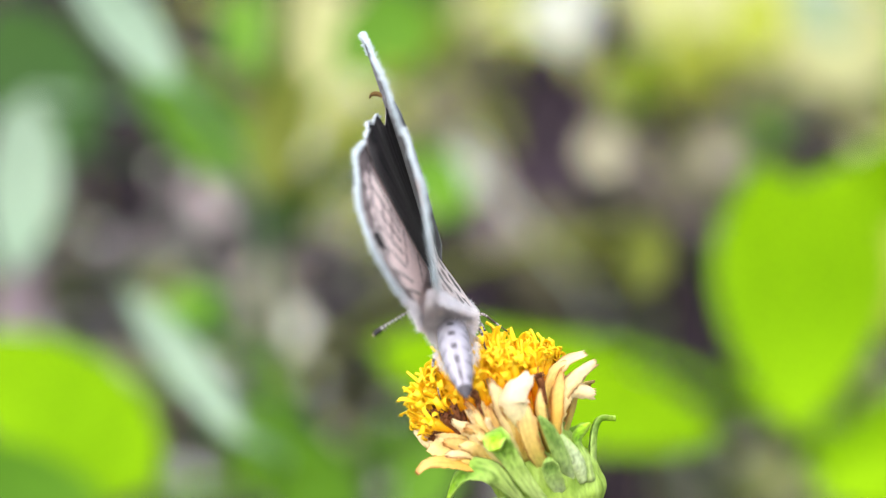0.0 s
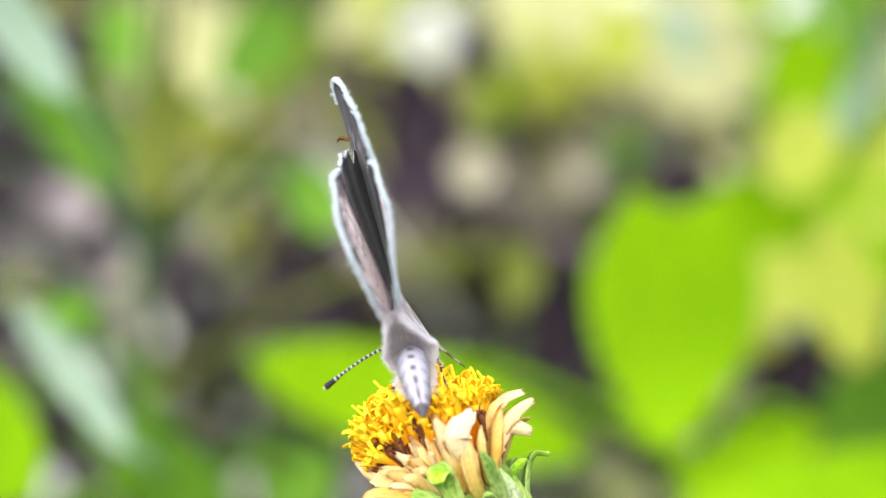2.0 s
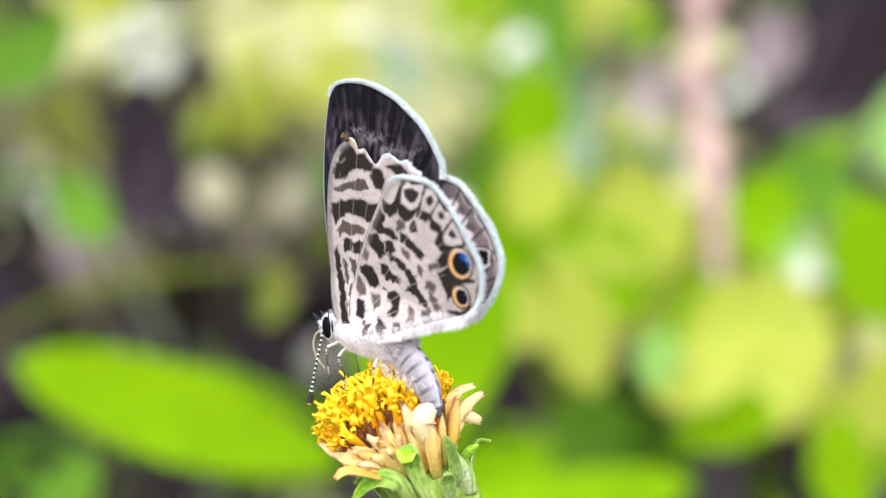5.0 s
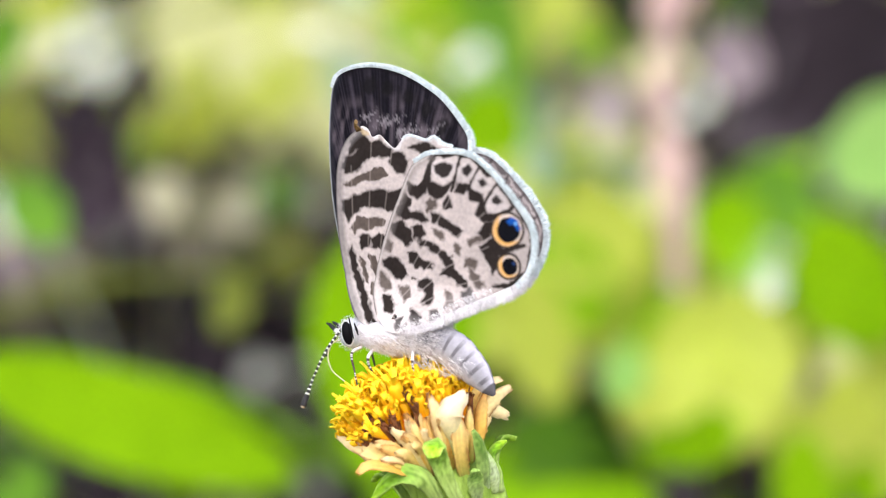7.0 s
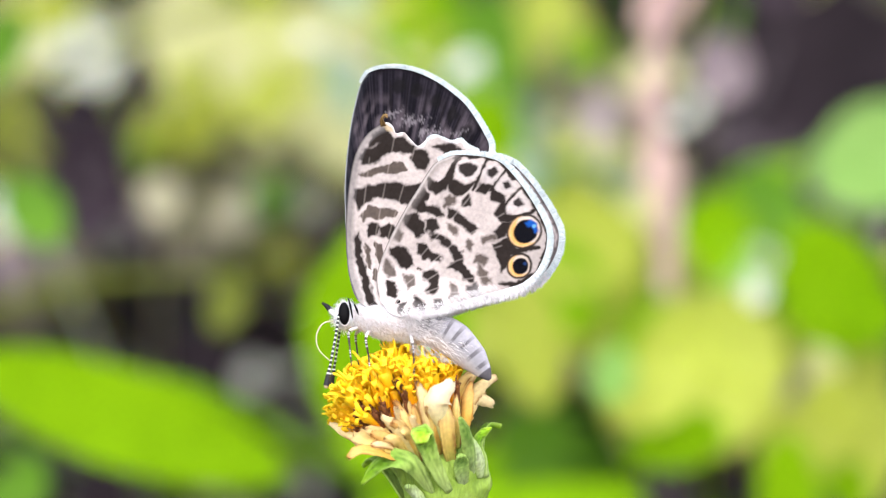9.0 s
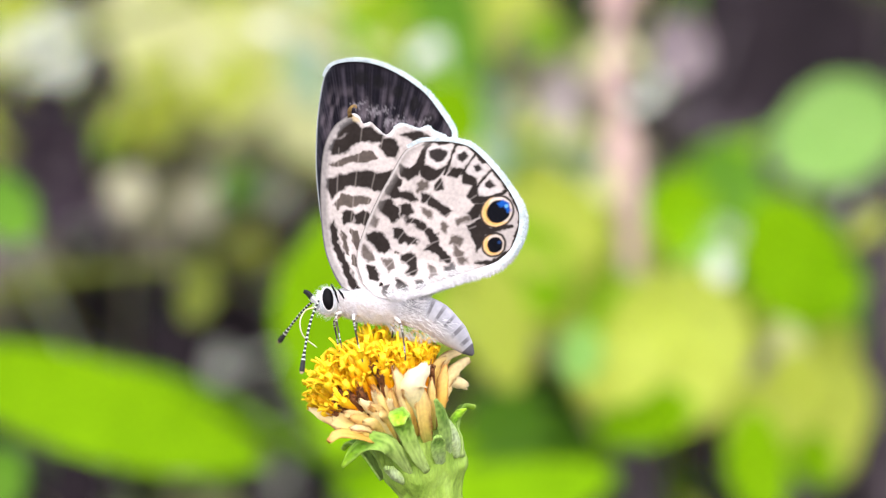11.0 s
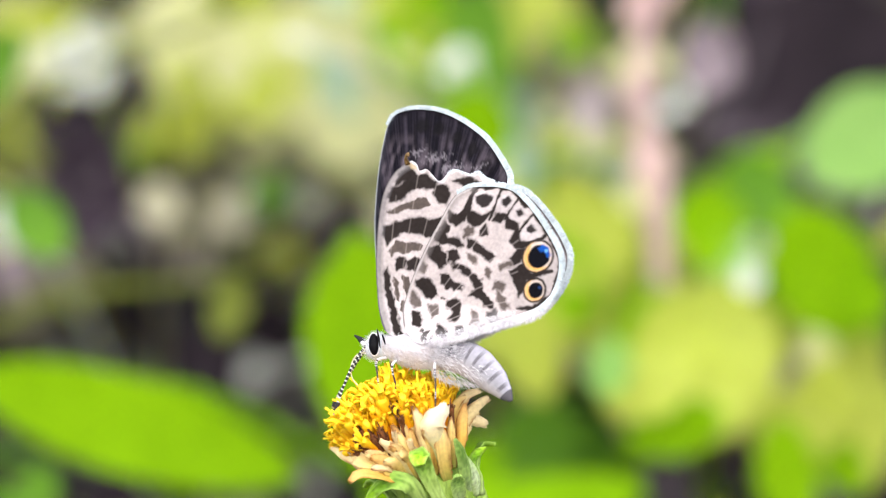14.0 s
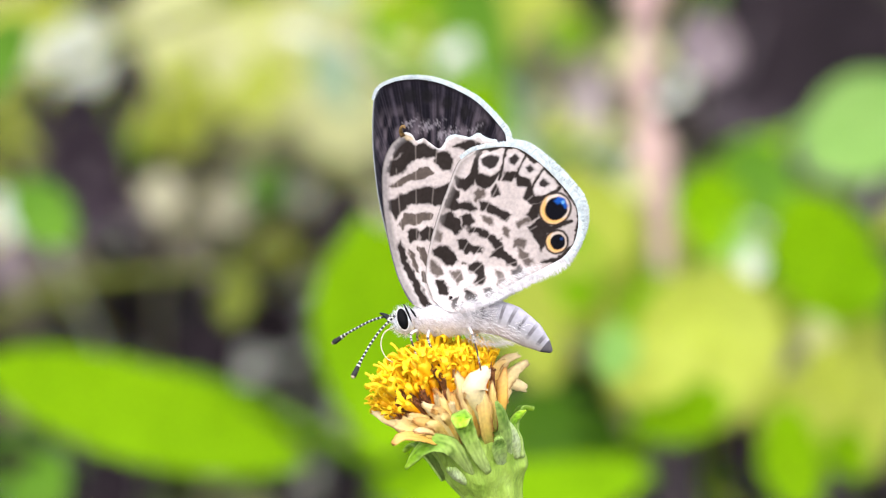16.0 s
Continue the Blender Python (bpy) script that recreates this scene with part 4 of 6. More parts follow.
def floret_mesh(seed, withered=False):
    """A floret tube with five lobes that curl back, standing on its foot."""
    rnd = random.Random(seed)
    bm = bmesh.new()
    h = rnd.uniform(2.3, 3.0) * MM
    lean = rnd.uniform(-0.25, 0.25) * MM
    tube(bm, [(0, 0, 0), (lean * 0.3, 0, h * 0.4), (lean, lean * 0.5, h * 0.75), (lean * 1.3, lean, h)],
         [(0, 0.00022), (0.45, 0.00027), (0.85, 0.00042), (1, 0.00036)], 8, 7, 0.15)
    top = Vector((lean * 1.3, lean, h))
    for k in range(5):
        a = k / 5 * math.tau + rnd.uniform(-0.3, 0.3)
        o = Vector((math.cos(a), math.sin(a), 0))
        ln = rnd.uniform(0.45, 0.8) * MM * (0.5 if withered else 1)
        curl = rnd.uniform(-0.9, 0.8)
        pts = [top + o * 0.00018 - Vector((0, 0, 0.0002)), top + o * (0.00022 + ln * 0.45) + Vector((0, 0, ln * 0.55)), top + o * (0.0002 + ln * 0.95) + Vector((0, 0, ln * (0.5 + curl * 0.5))),
               top + o * (0.0001 + ln * (1.0 if curl > 0 else 0.8)) + Vector((0, 0, ln * curl))]
        strap(bm, pts, [(0, 0.00030), (0.5, 0.00036), (1, 0.00012)], o * 0.4 + Vector((0, 0, 1)), 0.4, 0.00005, 8, 3)
    # style
    tube(bm, [top, top + Vector((0, 0, 0.0006)), top + Vector((rnd.uniform(-3, 3) * 1e-4, rnd.uniform(-3, 3) * 1e-4, 0.0010))], [(0, 0.0001), (1, 0.00007)], 4, 5)
    me = bpy.data.meshes.new("floret")
    bm.to_mesh(me)
    bm.free()
    me.polygons.foreach_set("use_smooth", [True] * len(me.polygons))
    me.materials.append(RUST if withered else GOLD)
    return me


def flower_disc():
    rnd = random.Random(3)
    fresh = [floret_mesh(s) for s in range(8)]
    brown = [floret_mesh(40 + s, True) for s in range(3)]
    back = Matrix.Translation(-FOOT)

    def plant(me, x, y, z, tilt, a, size, label=""):
        ob = new("floret", me)
        ob.parent = flower
        ob.matrix_basis = back @ HEAD @ Matrix.Translation((x * MM, y * MM, z * MM)) @ Matrix.Rotation(a, 4, "Z") @ Matrix.Rotation(tilt, 4, "Y") @ Matrix.Rotation(rnd.uniform(0, 6), 4, "Z") @ Matrix.Scale(size, 4)
        if label:
            tagged(ob, label)

    dome = bmesh.new()
    ball(dome, (0, 0, 0), (2.3, 2.2, 1.9), None, 24, 16)
    for v in dome.verts:
        v.co = fl(v.co.x - 0.3, v.co.y - 0.45, max(v.co.z, -1.2) - 0.2)
    part("disc", dome, PITH, flower, "deep orange heart of the flower")
    n = 125
    for k in range(n):
        f = math.sqrt((k + 0.5) / n)
        a = k * 2.39996
        r = 2.1 * f
        c, s = math.cos(a), math.sin(a)
        spread = 0.26 + (0.5 * c * c if c < 0 else 0.12 * c)
        plant(fresh[k % 8], c * r - 0.3, s * r * 0.9 - 0.55, -0.2 - 0.75 * f * f + rnd.uniform(-0.25, 0.25) - (0.35 * c if c > 0 else 0), 0.03 + spread * f * f + rnd.uniform(-0.12, 0.12), a + rnd.uniform(-0.2, 0.2), rnd.uniform(0.82, 1.04))
    # shorter ones round the rim, lying out on the low side
    for k in range(34):
        a = k / 34 * math.tau + rnd.uniform(-0.1, 0.1)
        c, s = math.cos(a), math.sin(a)
        if c > 0.75:
            continue
        plant(fresh[(k * 3) % 8], c * 2.25 - 0.35, s * 2.15 - 0.5, -1.0 + rnd.uniform(-0.3, 0.3), (0.8 if c < -0.5 else 0.3) + rnd.uniform(-0.2, 0.15), a, rnd.uniform(0.6, 0.85))
    # withered ones in the gaps of the front
    for x, y, z, tilt, a in ((-2.7, -2.2, -1.15, 0.6, 225), (-2.4, -2.5, -1.1, 0.5, 232), (-1.7, -2.9, -0.9, 0.4, 242), (-1.4, -3.0, -0.7, 0.3, 250), (-0.2, -3.0, -0.2, 0.2, 262), (0.2, -3.0, -0.1, 0.15, 262), (0.1, -3.05, 0.3, 0.15, 262), (2.2, -2.0, -0.9, 0.4, 310)):
        plant(brown[rnd.randrange(3)], x, y, z, tilt, radians(a), rnd.uniform(0.34, 0.5), "withered dark brown floret")

    for k in range(22):
        x, z = ((-2.3, -0.75), (0.0, -0.1), (-0.25, 0.35), (-1.5, -0.9))[k % 4]
        plant(brown[k % 3], x + rnd.gauss(0, 0.28), -2.95 + rnd.uniform(-0.15, 0.25) + 0.08 * x * x, z + rnd.gauss(0, 0.2), rnd.uniform(0.1, 0.6), radians(rnd.uniform(225, 275)), rnd.uniform(0.34, 0.5), "withered dark brown floret")


flower_stem()
flower_cup()
flower_leaves()
flower_disc()


# ---------------------------------------------------------------- the butterfly, built at the origin: x ahead, y to its left, z up
WING = painted("wing scales", 0.75, 5000, 0.02, 0.2)
UPPER = painted("upper wing scales", 0.75, 5000, 0.02, 0.12)
for scales, velvet in ((WING, 0.3), (UPPER, 0.16)):
    shader = scales.node_tree.nodes["Principled BSDF"]
    shader.inputs["Specular IOR Level"].default_value = 0.02
    shader.inputs["Sheen Weight"].default_value = velvet
    shader.inputs["Sheen Roughness"].default_value = 0.35
BODY = painted("body scales", 0.7, 4000, 0.03, 0.0)
HAIR = surface("pale fur", (0.90, 0.86, 0.885), (0.97, 0.94, 0.96), 900, rough=0.75, thin=0.45)
FRINGE = surface("white fringe", (0.74, 0.81, 0.84), (0.84, 0.89, 0.92), 700, rough=0.7, thin=0.3)
EYE = surface("black eye", (0.004, 0.004, 0.005), (0.009, 0.008, 0.009), 2000, rough=0.3, spec=0.04)
TAN = surface("curled brown scale", (0.10, 0.05, 0.015), (0.30, 0.18, 0.06), 2000, rough=0.6, bump_mm=0.03)
PX = 31.1

butterfly = thing("butterfly", (0, 0, 0), "small grey-white butterfly with dark stripes and blue-centred eyespots on folded wings", "butterfly")


def cloud(p, size, seed):
    """Smooth random values, 0 to 1, with lumps of that size."""
    grid = np.random.RandomState(seed).rand(64, 64)
    q = p / size
    i = np.floor(q).astype(int)
    f = q - i
    f = f * f * (3 - 2 * f)
    a, b = i[:, 0] % 64, i[:, 1] % 64
    c, d = (a + 1) % 64, (b + 1) % 64
    return (grid[a, b] * (1 - f[:, 0]) + grid[c, b] * f[:, 0]) * (1 - f[:, 1]) + (grid[a, d] * (1 - f[:, 0]) + grid[c, d] * f[:, 0]) * f[:, 1]


def rough_edge(p):
    """Shifts the places a little, so that marks get uneven edges."""
    q = p.copy()
    for size, by, seed in ((18, 6.0, 1), (7, 5.0, 5), (3.5, 2.5, 7)):
        q[:, 0] += by * (cloud(p, size, seed) - 0.5)
        q[:, 1] += by * (cloud(p, size, seed + 1) - 0.5)
    return q


def step(d, soft=1.2):
    return np.clip(0.5 - d / (2 * soft), 0, 1)


def oval(p, x, y, rx, ry, turn=0.0):
    c, s = math.cos(radians(turn)), math.sin(radians(turn))
    u = ((p[:, 0] - x) * c + (p[:, 1] - y) * s) / rx
    v = (-(p[:, 0] - x) * s + (p[:, 1] - y) * c) / ry
    return (np.sqrt(u * u + v * v) - 1) * min(rx, ry)


def band(p, width, *pts):
    """How far places lie outside a band of that width along pts."""
    best = np.full(len(p), 1e9)
    for (ax, ay), (bx, by) in zip(pts, pts[1:]):
        d = np.array([bx - ax, by - ay], float)
        t = np.clip(((p[:, 0] - ax) * d[0] + (p[:, 1] - ay) * d[1]) / (d @ d), 0, 1)
        best = np.minimum(best, np.hypot(p[:, 0] - ax - t * d[0], p[:, 1] - ay - t * d[1]))
    return best - width / 2


def blot(p, *pts):
    """How far places lie outside a mark with those corners."""
    inside, best = np.zeros(len(p), bool), np.full(len(p), 1e9)
    for (ax, ay), (bx, by) in zip(pts, pts[1:] + pts[:1]):
        d = np.array([bx - ax, by - ay], float)
        t = np.clip(((p[:, 0] - ax) * d[0] + (p[:, 1] - ay) * d[1]) / (d @ d), 0, 1)
        best = np.minimum(best, np.hypot(p[:, 0] - ax - t * d[0], p[:, 1] - ay - t * d[1]))
        if by != ay:
            inside ^= ((ay > p[:, 1]) != (by > p[:, 1])) & (p[:, 0] < (bx - ax) * (p[:, 1] - ay) / (by - ay) + ax)
    return np.where(inside, -best, best)


def lay(col, d, colour, share=1.0, soft=1.2):
    m = (step(d, soft) * share)[:, None]
    return col * (1 - m) + np.array(colour) * m


CHALK, INK, UMBER = (0.56, 0.475, 0.455), (0.028, 0.021, 0.019), (0.075, 0.055, 0.045)
HIND = [(795, 548), (770, 525), (757, 492), (757, 460), (765, 420), (778, 375), (792, 338), (806, 300), (817, 284), (838, 271), (865, 266), (893, 264), (918, 268),
        (941, 282), (965, 302), (985, 322), (1004, 344), (1017, 364), (1022, 388), (1020, 411), (1012, 435), (995, 455), (962, 473), (930, 490), (900, 508), (870, 528), (845, 541), (815, 550)]
FORE_TORN = [(765, 548), (735, 536), (714, 505), (699, 470), (686, 420), (678, 370), (674, 320), (677, 287), (687, 262), (700, 247), (715, 236), (727, 240), (735, 251), (748, 247),
             (762, 257), (777, 265), (789, 251), (801, 244), (830, 249), (845, 243), (858, 251), (878, 256), (885, 285), (872, 330), (848, 420), (810, 505), (790, 548)]
FORE = [(770, 548), (738, 536), (718, 505), (700, 470), (684, 420), (669, 360), (661, 310), (656, 260), (655, 215), (657, 182), (664, 165), (680, 154), (704, 147), (732, 145),
        (762, 149), (790, 158), (815, 170), (838, 184), (858, 203), (876, 223), (889, 241), (892, 262), (880, 330), (850, 420), (812, 505), (790, 548)]
HIND_BASE, FORE_BASE = (800, 530), (775, 525)


def margin_line(outline, a, b):
    return [tuple(v) for v in spline([(x, y, 0) for x, y in outline[a:b]], 40)]


def hind_under(p):
    col = lay(np.tile(np.array(CHALK), (len(p), 1)), np.hypot(p[:, 0] - HIND_BASE[0], p[:, 1] - HIND_BASE[1]) - 55, (0.80, 0.74, 0.75), 0.35, 40)
    q = rough_edge(p)
    fine = p * 0.1 + q * 0.9
    mid = p * 0.45 + q * 0.55
    # ring marks by the outer edge: dark wedges, veins, then pale cells with a dark core in each
    for mark in (((838, 306), (852, 312), (868, 316), (884, 308), (874, 326), (858, 338), (846, 330)), ((892, 308), (912, 310), (904, 325), (890, 322)), ((868, 342), (878, 330), (884, 348), (870, 350)), ((914, 310), (938, 324), (934, 335), (917, 331)),
                 ((938, 328), (946, 350), (966, 352), (942, 364), (927, 354)), ((804, 314), (818, 322), (832, 314), (842, 284), (852, 274), (846, 304), (838, 328), (822, 340), (808, 332)),
                 ((936, 404), (956, 388), (974, 402), (1002, 392), (1000, 400), (968, 412), (956, 444), (948, 422)), ((956, 462), (984, 455), (1014, 428), (1010, 450), (986, 466)), ((944, 366), (954, 360), (952, 384), (942, 392), (934, 382))):
        col = lay(col, blot(mid, *mark) - 1.5, INK, 1.0, 1.8)
    for wide, *pts in ((7, (846, 272), (842, 312)), (5, (897, 266), (890, 292), (884, 322)), (5, (932, 280), (922, 298), (912, 316)), (5, (964, 302), (950, 320), (938, 345)), (5, (990, 336), (968, 350), (946, 358)), (6, (1008, 394), (976, 404), (958, 406))):
        col = lay(col, band(mid, wide, *pts), INK)
    for cell, core in ((((850, 278), (846, 295), (856, 308), (870, 312), (882, 304), (889, 288), (892, 273), (868, 271)), ((852, 284), (868, 278), (884, 281), (880, 295), (868, 305), (856, 298))),
                       (((899, 275), (892, 290), (897, 304), (908, 308), (919, 299), (926, 284), (914, 273)), ((901, 284), (912, 279), (919, 287), (911, 297), (902, 293))),
                       (((929, 288), (919, 302), (918, 312), (935, 321), (948, 318), (956, 303), (942, 290)), ((929, 301), (939, 296), (947, 305), (936, 310))),
                       (((962, 308), (952, 322), (944, 337), (946, 346), (958, 350), (975, 344), (985, 335), (976, 319)), ((955, 327), (962, 319), (971, 330), (964, 337), (956, 334)))):
        col = lay(col, blot(mid, *cell) + 1, (0.60, 0.52, 0.51), 1.0, 1.8)
        col = lay(col, blot(mid, *core), (0.034, 0.027, 0.026), 1.0, 1.8)
    col = lay(col, blot(mid, (811, 308), (818, 302), (831, 312), (824, 320), (815, 315)), (0.56, 0.48, 0.47))
    for mark in (((790, 356), (802, 350), (815, 359), (834, 361), (846, 371), (832, 376), (814, 370), (800, 373), (789, 369)), ((853, 358), (862, 359), (880, 371), (903, 380), (898, 391), (880, 384), (854, 371)),
                 ((783, 381), (799, 377), (812, 389), (816, 404), (806, 413), (790, 402), (781, 393)), ((818, 386), (832, 382), (840, 392), (834, 403), (820, 401)),
                 ((769, 441), (785, 433), (801, 442), (811, 458), (803, 469), (785, 460), (771, 452)), ((810, 426), (824, 424), (836, 434), (856, 438), (850, 446), (825, 446), (815, 439)),
                 ((872, 430), (884, 424), (891, 440), (901, 448), (913, 456), (916, 470), (902, 466), (889, 455), (867, 452), (876, 442)), ((829, 468), (845, 462), (858, 472), (859, 490), (855, 501), (845, 500), (845, 485), (834, 478)),
                 ((908, 478), (922, 472), (934, 488), (926, 499), (914, 490)), ((774, 497), (789, 496), (799, 510), (796, 521), (783, 515)), ((860, 511), (870, 506), (879, 520), (872, 531), (862, 525)),
                 ((829, 512), (840, 516), (851, 530), (843, 539), (831, 528)), ((803, 530), (815, 524), (813, 538), (826, 533), (822, 548), (806, 544)), ((892, 511), (905, 500), (913, 505), (901, 514)),
                 ((832, 405), (850, 407), (868, 416), (884, 428), (878, 433), (862, 422), (846, 414), (832, 412)), ((800, 336), (812, 342), (806, 353), (797, 350))):
        col = lay(col, blot(fine, *mark) - 1.8, INK, 1.0, 2.2)
    for mark in (((764, 461), (777, 470), (786, 482), (776, 489), (765, 481)), ((800, 479), (815, 481), (823, 495), (813, 502), (803, 492)), ((879, 478), (892, 484), (898, 497), (886, 499)), ((911, 425), (933, 424), (926, 438), (909, 436)),
                 ((919, 440), (935, 449), (943, 461), (931, 469), (922, 455)), ((893, 404), (902, 407), (896, 420), (889, 414)), ((914, 396), (936, 388), (940, 394), (918, 404)), ((855, 384), (874, 392), (869, 402), (857, 392)),
                 ((772, 408), (782, 414), (778, 424), (770, 420)), ((840, 345), (852, 338), (856, 350), (846, 356))):
        col = lay(col, blot(fine, *mark) - 1.5, UMBER, 0.9, 2.4)
    col = lay(col, oval(q, 822, 464, 3.5, 3, 0), UMBER)
    # pale veins that break the marks, and flecks of loose scales
    for pts in (((790, 500), (842, 405), (900, 300)), ((800, 505), (868, 415), (942, 350)), ((805, 515), (880, 440), (948, 402)), ((812, 522), (890, 470), (955, 448)), ((805, 520), (860, 500), (930, 480))):
        col = lay(col, band(p, 2.2, *pts), CHALK, 0.30)
    col = lay(col, oval(q, 824, 505, 9, 4, -60), (0.66, 0.58, 0.56), 0.7)
    # eyespots: a pale ring, orange on its inner side, round a black core with blue scales
    near = p * 0.75 + q * 0.25
    for x, y, r, ring in ((982, 372, 20.5, 25.8), (984, 428, 14, 18.2)):
        col = lay(col, oval(near, x - 1, y, ring + 4, ring * 0.92 + 4, -45), INK)
        col = lay(col, oval(near, x - 1, y, ring, ring * 0.92, -45), (0.74, 0.60, 0.52))
        col = lay(col, np.maximum(oval(near, x - 1, y, ring, ring * 0.92, -45), -oval(near, x + ring * 0.36, y - ring * 0.36, ring, ring, 0)), (0.86, 0.46, 0.15), 1.0, 2.0)
        col = lay(col, oval(near, x + 1, y, r, r * 0.92, -45), (0.006, 0.006, 0.009))
    for x, y, r in ((990, 359, 8), (997, 367, 6), (982, 362, 4)):
        col = lay(col, oval(q, x, y, r, r * 0.8, 30), (0.012, 0.10, 0.46), 0.85, 2.0)
    col = lay(col, oval(near, 995, 362, 3, 3, 0), (0.16, 0.40, 0.80))
    col = lay(col, oval(near, 992, 423, 3, 3, 0), (0.02, 0.05, 0.16))
    # outer line and the pale hem by the body
    col = lay(col, band(fine, 9, *[v[:2] for v in margin_line(HIND, 9, 22)]), INK)
    col = lay(col, band(p, 5, *[v[:2] for v in margin_line(HIND, 20, 27)]), INK, 0.25)
    col = lay(col, band(q, 34, *[v[:2] for v in margin_line(HIND, 23, 28)]), (0.80, 0.74, 0.75), 0.25, 12)
    col = lay(col, band(p, 24, *[v[:2] for v in margin_line(HIND, 4, 10)]), (0.22, 0.19, 0.18), 0.55, 5)
    col = lay(col, band(p, 9, *[v[:2] for v in margin_line(HIND, 1, 10)]), (0.52, 0.46, 0.44), 0.9)
    col = lay(col, band(p, 2.5, *[v[:2] for v in margin_line(HIND, 1, 10)]), (0.12, 0.10, 0.10), 0.8)
    return col * (0.78 + 0.25 * cloud(p, 30, 21) + 0.12 * cloud(p, 5, 31))[:, None]


def fore_under(p):
    col = lay(np.tile(np.array(CHALK), (len(p), 1)), np.hypot(p[:, 0] - FORE_BASE[0], p[:, 1] - FORE_BASE[1]) - 55, (0.80, 0.74, 0.75), 0.35, 40)
    q = rough_edge(p)
    fine = p * 0.1 + q * 0.9
    for mark in (((694, 262), (715, 247), (731, 262), (713, 272), (694, 281)), ((684, 300), (690, 286), (706, 280), (725, 262), (745, 257), (771, 267), (768, 277), (746, 281), (726, 289), (706, 306), (690, 311)),
                 ((771, 273), (790, 269), (801, 284), (796, 301), (777, 301), (770, 290)), ((688, 372), (690, 358), (714, 344), (735, 334), (756, 329), (776, 335), (794, 330), (796, 350), (780, 363), (755, 359), (730, 359), (712, 374), (700, 387)),
                 ((721, 411), (735, 404), (743, 412), (741, 426), (727, 426)), ((745, 410), (762, 402), (768, 412), (764, 427), (747, 426)), ((800, 262), (830, 252), (856, 262), (846, 274), (820, 268)),
                 ((709, 424), (717, 440), (724, 465), (737, 490), (752, 515), (764, 536), (778, 548), (756, 540), (740, 515), (725, 490), (714, 465), (706, 440))):
        col = lay(col, blot(fine, *mark) - 1.8, INK, 1.0, 2.2)
    for mark in (((688, 332), (710, 317), (735, 304), (756, 294), (764, 309), (745, 316), (720, 323), (700, 334)), ((704, 397), (720, 381), (750, 379), (767, 380), (761, 389), (735, 393), (714, 404)),
                 ((739, 440), (752, 441), (759, 455), (756, 471), (745, 456)), ((748, 478), (756, 482), (758, 500), (750, 498)), ((725, 440), (733, 452), (742, 480), (736, 478))):
        col = lay(col, blot(fine, *mark) - 1.5, UMBER, 0.95)
    for pts in (((760, 520), (738, 420), (734, 260)), ((765, 520), (760, 420), (772, 270)), ((768, 520), (790, 380), (830, 270)), ((755, 520), (712, 420), (700, 300))):
        col = lay(col, band(p, 2.2, *pts), (0.55, 0.46, 0.42), 0.22)
    lead = [v[:2] for v in margin_line(FORE_TORN, 1, 11)]
    col = lay(col, band(p, 24, *lead), (0.20, 0.18, 0.18), 0.7, 4)
    col = lay(col, band(p, 3.5, *lead), (0.05, 0.045, 0.045), 0.8)
    torn = [v[:2] for v in margin_line(FORE_TORN, 10, 22)]
    col = lay(col, band(q, 5, *torn), (0.80, 0.76, 0.78), 0.8)
    col = lay(col, oval(q, 719, 246, 10, 6, 0), (0.55, 0.40, 0.22), 0.7)
    return col * (0.78 + 0.25 * cloud(p, 30, 22) + 0.12 * cloud(p, 5, 32))[:, None]


def rays(p, base):
    """Streaks along the wing, between its veins."""
    a = np.degrees(np.arctan2(p[:, 1] - base[1], p[:, 0] - base[0]))
    return 0.5 + 0.5 * np.sin(a * 1.55 + 1.2 * np.sin(a * 0.37)) * np.cos(a * 0.61 + 0.5), 0.5 + 0.5 * np.sin(a * 6.1 + 2 * np.sin(a * 1.3))


